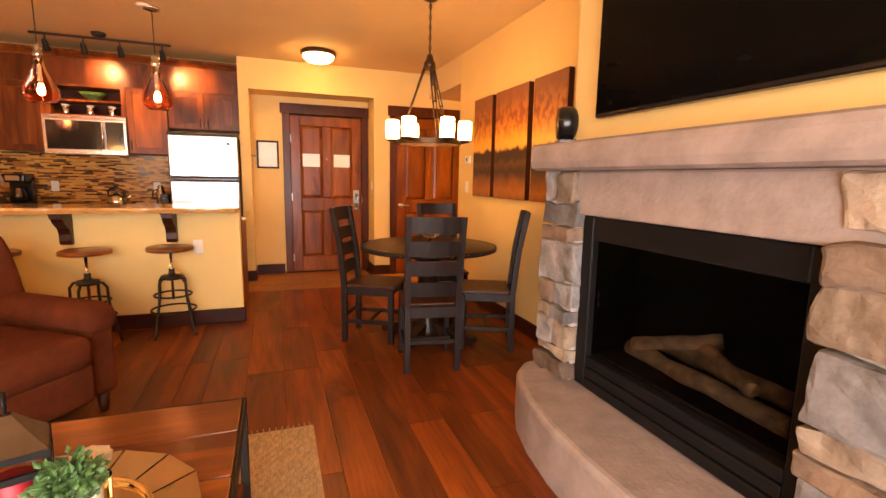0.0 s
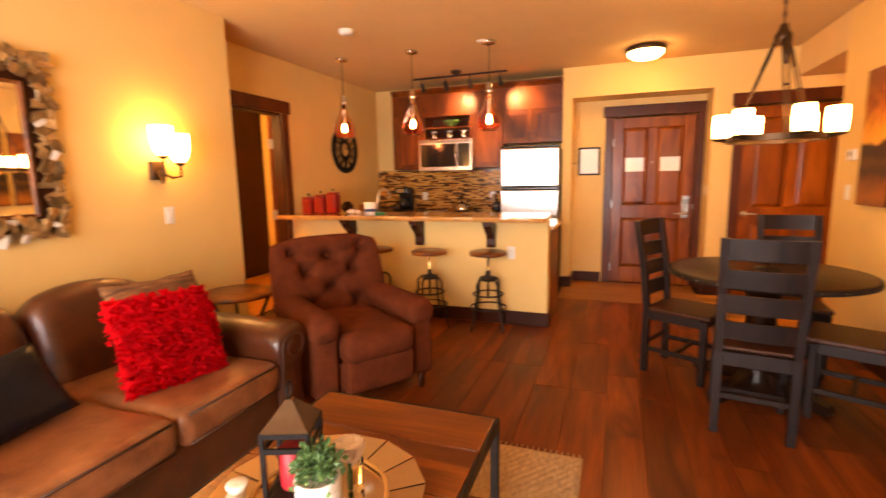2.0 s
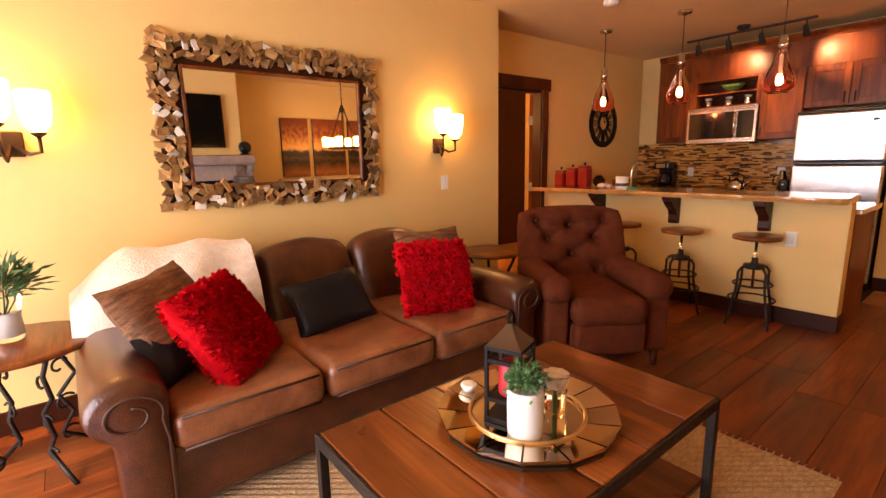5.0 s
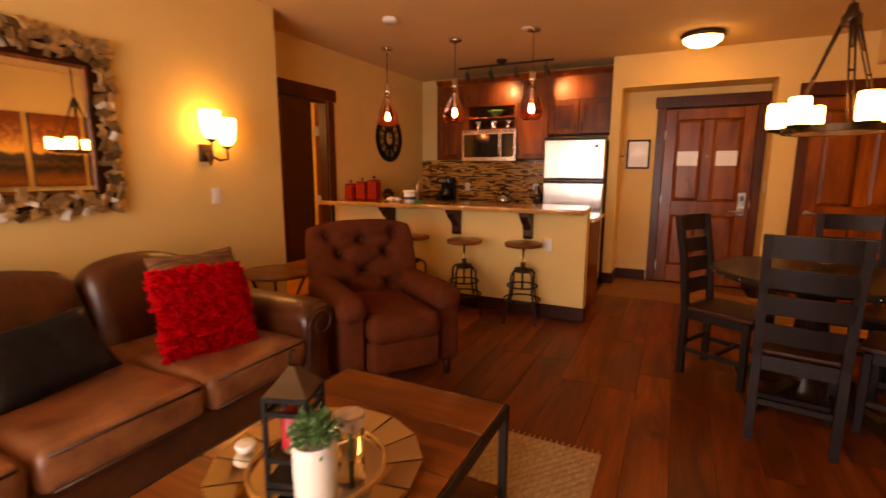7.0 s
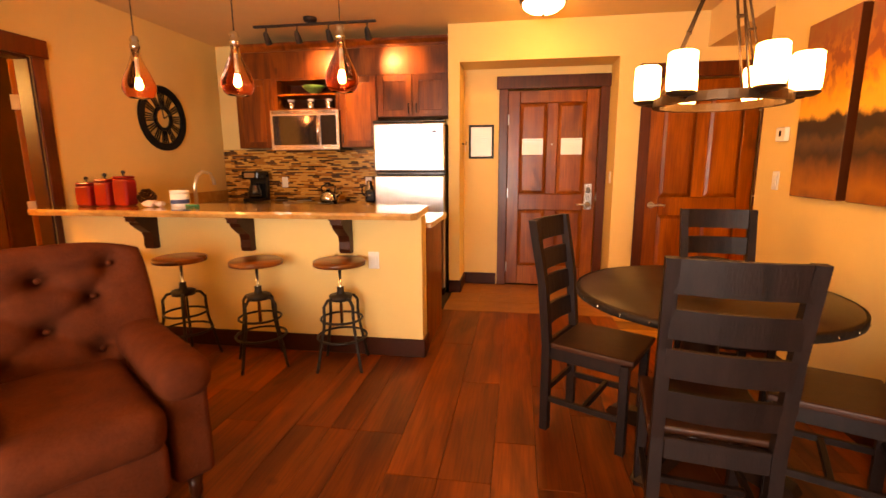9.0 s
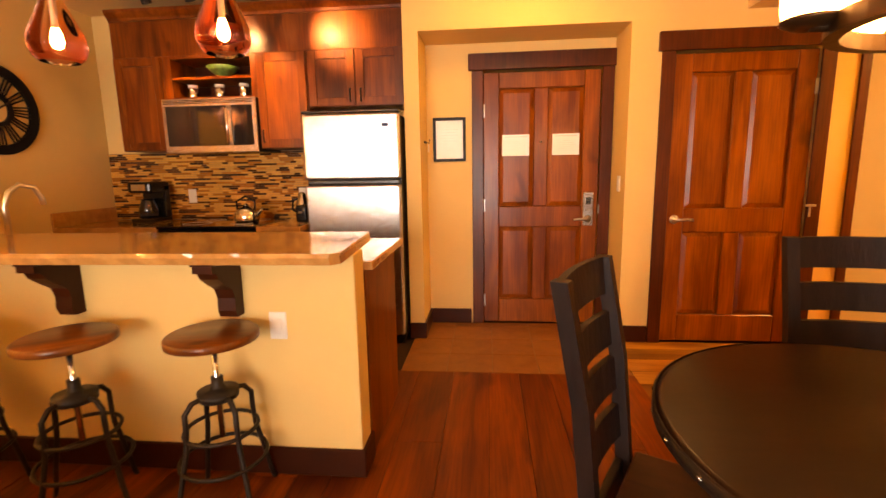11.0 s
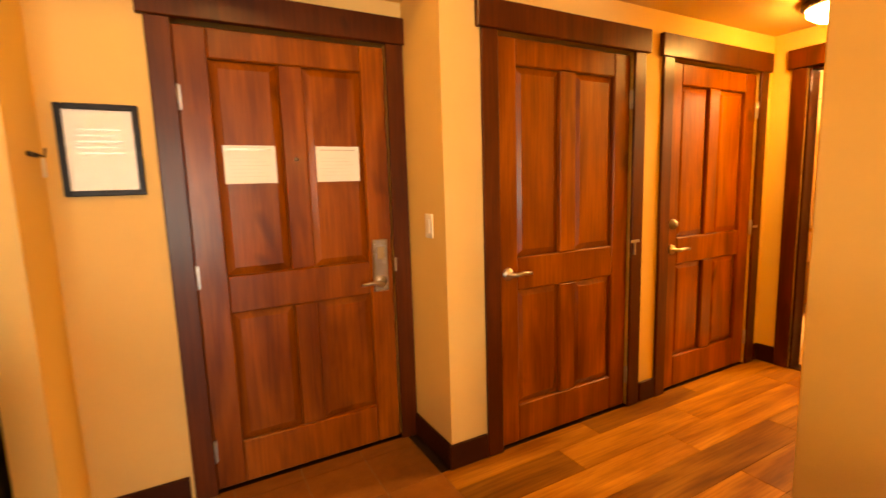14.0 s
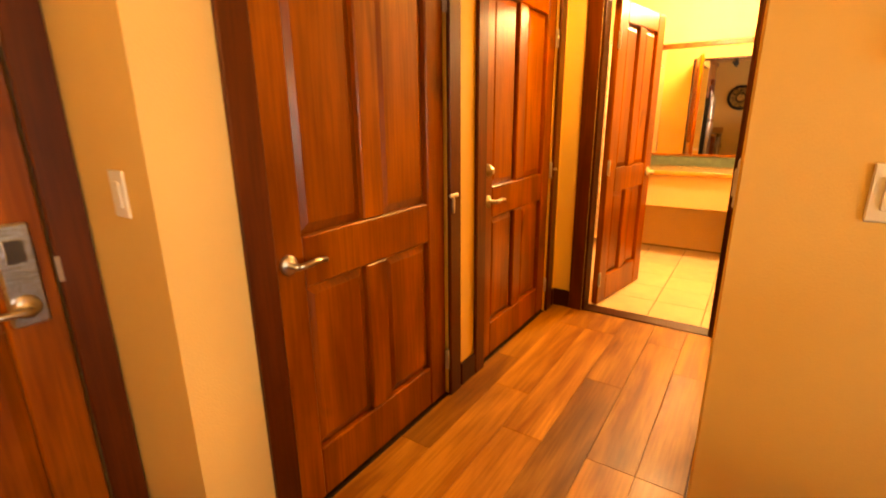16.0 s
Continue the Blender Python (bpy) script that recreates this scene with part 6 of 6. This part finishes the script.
part("barrel", tube([(0, 0, 0), (0.10, 0.01, 0)], 0.009), M_green, gr)

# wall clock: open-work iron clock on the kitchen wall
ck2 = thing("wall_clock", "large dark iron skeleton wall clock with roman numerals", "clock", XK, 7.68, 1.745)
R = 0.30
for r0, r1 in ((0.235, 0.30), (0.085, 0.115)):
    g = lathe([(r0, 0.0), (r1, 0.0), (r1, 0.02), (r0, 0.02), (r0, 0.0)], 48, False, False)
    part("ring", move(g, pose(0.004, 0, 0, 0, 90, 0)), M_black, ck2)
g2 = []
for i in range(12):
    a = radians(30 * i)
    for o in ((-0.018, 0.0, 0.018) if i % 3 else (-0.024, -0.008, 0.008, 0.024)):
        d, s = Vector((0, math.sin(a), math.cos(a))), Vector((0, math.cos(a), -math.sin(a)))
        p0, p1 = d * 0.115 + s * o, d * 0.236 + s * o * 1.5
        g2.append(tube([p0 + Vector((0.014, 0, 0)), p1 + Vector((0.014, 0, 0))], 0.006, 5))
    part("numeral", g2, M_black, ck2)
    g2 = []
part("hand", [tube([(0.026, 0, 0), (0.026, 0.10, 0.06)], 0.006), tube([(0.026, 0, 0), (0.026, -0.05, 0.19)], 0.005)], M_iron, ck2)

# framed notice and key hook by the entry
pf = thing("framed_notice", "white notice in a thin dark frame by the entry door", "picture frame", 3.362, YN, 1.36)
fw_, fh_ = 0.262, 0.345
part("frame", [B(0, 0.022, -0.018, 0, 0, fh_, 0.003), B(fw_ - 0.022, fw_, -0.018, 0, 0, fh_, 0.003), B(0.022, fw_ - 0.022, -0.018, 0, 0, 0.022, 0.003), B(0.022, fw_ - 0.022, -0.018, 0, fh_ - 0.022, fh_, 0.003)], M_black, pf)
part("sheet", B(0.022, fw_ - 0.022, -0.006, -0.002, 0.022, fh_ - 0.022, 0), M_paper, pf)
part("print", [B(0.06, 0.20 - 0.02 * (k % 2), -0.0075, -0.0065, 0.25 - 0.022 * k, 0.2515 - 0.022 * k, 0) for k in range(5)], M_nickel, pf, "faint lines of small print")
hk = thing("key_hook", "small dark iron key hook with a tag", "hook", NX0, 8.46, 1.50, 90)
part("bar", B(-0.06, 0.06, -0.010, 0, 0, 0.016, 0.002), M_iron, hk)
part("hook", tube([(0, -0.01, 0.01), (0, -0.035, 0.0), (0, -0.04, 0.03)], 0.004), M_iron, hk)
part("tag", B(-0.02, 0.02, -0.032, -0.028, -0.07, -0.005, 0.002), M_white, hk, "white tag")

# ---- bathroom seen through the doorway ----
vn = thing("vanity", "cream-fronted bathroom vanity with a green stone top", "vanity", 9.06, 6.9, 0)
part("body", B(0.04, 0.56, 0.0, 1.85, 0.50, 0.80, 0.004), M_bathwall, vn)
part("side", B(0.04, 0.56, 0.0, 0.30, 0.0, 0.498, 0.004), M_cab, vn)
part("back_panel", B(0.50, 0.56, 0.30, 1.85, 0.0, 0.498, 0.002), M_bathwall, vn)
part("top", B(0.0, 0.56, -0.02, 1.85, 0.802, 0.84, 0.006, 2), M_granite, vn, "polished stone top")
part("backsplash", B(0.54, 0.56, -0.02, 1.85, 0.841, 0.94, 0.003), mat("green_stone", (0.10, 0.15, 0.11), 0.3, var=0.2, scale=20, bump=0.02), vn, "dark green stone backsplash")
bm_ = thing("bathroom_mirror", "framed mirror above the vanity", "mirror", 9.62, 7.0, 0.96)
part("glass", B(-0.012, -0.002, 0.0, 1.2, 0.0, 1.0, 0.001), M_mirror, bm_)
part("frame", [B(-0.03, 0, -0.05, 0.0, -0.05, 1.05, 0.004), B(-0.03, 0, 1.2, 1.25, -0.05, 1.05, 0.004), B(-0.03, 0, 0, 1.2, 1.0, 1.05, 0.004), B(-0.03, 0, 0, 1.2, -0.014, 0.0, 0.003)], M_oldwood, bm_)
bt = thing("shower_curtain", "patterned cream fabric shower curtain", "curtain", 9.3, 8.35, 0)
v, fs = [], []
for i in range(41):
    u = i / 40
    for z in (0.15, 1.0, 1.95):
        v.append(Vector((0.03 * math.sin(u * 40) - 0.5 * (1 - u), 0.02 * math.cos(u * 31), z)))
for i in range(40):
    for k in range(2):
        fs.append([i * 3 + k, i * 3 + 3 + k, i * 3 + 4 + k, i * 3 + 1 + k])
part("cloth", (v, fs, True), M_curtain, bt)
part("rod", tube([(-1.7, 0, 1.98), (0.30, 0, 1.98)], 0.012), M_nickel, bt)
# unseen dome, with a bare point light below it, added to brighten the bathroom
dome(8.6, 7.5, ZC, 0.2)
bl_ = bpy.data.lights.new("bath_fill", "POINT")
bl_.energy, bl_.color, bl_.shadow_soft_size = 150, (1, 0.72, 0.40), 0.15
new("bath_fill_light", bl_).location = (8.6, 7.5, 2.3)
# point light and lamp body added out of view to light the bedroom walls
bl2 = bpy.data.lights.new("bedroom_fill", "POINT")
bl2.energy, bl2.color, bl2.shadow_soft_size = 130, (1, 0.60, 0.18), 0.15
new("bedroom_fill_light", bl2).location = (-0.9, 5.6, 2.0)
blamp = thing("table_lamp", "unseen lamp added to light the bedroom walls", "lamp", -0.9, 5.6, 1.7)
part("shade", lathe([(0.10, 0), (0.07, 0.18)], 20, caps=False), M_shade2, blamp)
part("post", lathe([(0.10, -1.70), (0.10, -1.68), (0.015, -1.66), (0.012, 0.05)], 16), M_iron, blamp)

# ---- floor pieces ----
rp = random.Random(21)
plank_meshes = {}


def plank(parent, material, x0, y0, w, ln, along):
    key = (round(w, 3), round(ln, 2), along)
    if key not in plank_meshes:
        dx, dy = (w, ln) if along == "y" else (ln, w)
        plank_meshes[key] = mesh_of("plank", [B(0.0008, dx - 0.0008, 0.0008, dy - 0.0008, -0.0135, 0.0, 0.0012)], material)
    ob = new("plank", plank_meshes[key])
    ob.parent = parent
    ob.location = (x0, y0, rp.uniform(-0.0006, 0.0))


x = XK
TILE = (NX0 - 0.08, NX1 - 0.06, 7.6)
while x < XR - 0.01:
    w = rp.choice((0.15, 0.19, 0.19, 0.225))
    w = min(w, XR - x)
    y = 0.2 - rp.choice((0.0, 0.3, 0.6, 0.9))
    yend = 8.5 if x < NX0 - 0.2 else 7.6 if x + w / 2 < NX1 - 0.06 else YH
    while y < yend - 0.02:
        ln = rp.choice((0.9, 1.2, 1.5, 1.8))
        if y < 0.2:
            ln, y = ln - (0.2 - y), 0.2
        if ln < 0.05:
            continue
        if y + ln > yend - 0.3:
            ln = yend - y
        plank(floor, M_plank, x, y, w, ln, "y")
        y += ln
    x += w
y = YH
while y < YN - 0.01:
    w = 0.19
    xe = HX if y < YC - 0.02 else NX1
    w = min(w, (YC if y < YC - 0.02 else YN) - y)
    if y >= YC - 0.02:
        break
    x = NX1 - 0.06
    while x < xe - 0.02:
        ln = rp.choice((0.6, 0.9, 1.2))
        if x + ln > xe - 0.25:
            ln = xe - x
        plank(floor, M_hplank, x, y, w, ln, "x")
        x += ln
    y += w
tile_m = mesh_of("tile", [B(0.002, 0.298, 0.002, 0.298, -0.008, 0.0, 0.002)], M_tile)
for i in range(5):
    for j in range(4):
        wx_ = min(0.3, TILE[1] - (TILE[0] + 0.3 * i)) / 0.3
        wy_ = min(0.3, YN - (7.6 + 0.3 * j)) / 0.3
        if wx_ > 0.1 and wy_ > 0.1:
            ob = new("tile", tile_m)
            ob.parent = entry_floor
            ob.matrix_basis = Matrix.Translation((TILE[0] + 0.3 * i, 7.6 + 0.3 * j, 0.0)) @ Matrix.Diagonal((wx_, wy_, 1, 1))
btile = mesh_of("tile", [B(0.003, 0.327, 0.003, 0.327, -0.008, 0.0, 0.002)], M_btile)
for i in range(6):
    for j in range(8):
        ob = new("tile", btile)
        ob.parent = bath_floor
        ob.location = (HX + W + 0.005 + 0.33 * i, 6.25 + 0.33 * j, 0.0)

# ---- mosaic backsplash: thin strips in mixed browns ----
splash = setting("backsplash", B(XK + 0.001, 2.47, YN - 0.006, YN - 0.0005, 0.911, UZ0 - 0.001, 0), M_grout, "glass and stone strip mosaic backsplash in browns", "backsplash")
strip_mats = [mat("mosaic_amber", (0.50, 0.18, 0.03), 0.22, bump=0.02, rnd=0.25), mat("mosaic_brown", (0.10, 0.034, 0.011), 0.15, bump=0.02, rnd=0.3), mat("mosaic_cream", (0.68, 0.32, 0.055), 0.35, bump=0.05, rnd=0.15), mat("mosaic_dark", (0.06, 0.024, 0.010), 0.12, bump=0.02, rnd=0.3)]
strip_meshes = [[mesh_of("tile", [B(0.001, ln - 0.001, -0.006, 0.0, 0.001, 0.0155, 0.001)], mt) for ln in (0.05, 0.08, 0.12)] for mt in strip_mats]
rest = [[], [], [], []]
count = 0
z = 0.913
while z < UZ0 - 0.017:
    x = XK + 0.003 - rp.uniform(0, 0.0)
    while x < 2.45:
        k, q = rp.choice((0, 0, 1, 2, 2, 2, 3)), rp.randrange(3)
        ln = (0.05, 0.08, 0.12)[q]
        if x + ln > 2.468:
            break
        if 1.35 < x < 2.35 and 1.13 < z < 1.42 and count < 300:
            ob = new("tile", strip_meshes[k][q])
            ob.parent = splash
            ob.location = (x, YN - 0.006, z)
            count += 1
        else:
            rest[k].append(B(x + 0.001, x + ln - 0.001, YN - 0.012, YN - 0.006, z + 0.001, z + 0.0155, 0))
        x += ln
    z += 0.0165
for k in range(4):
    tagged(part("mosaic_strips", rest[k], strip_mats[k], splash), kind="stuff")
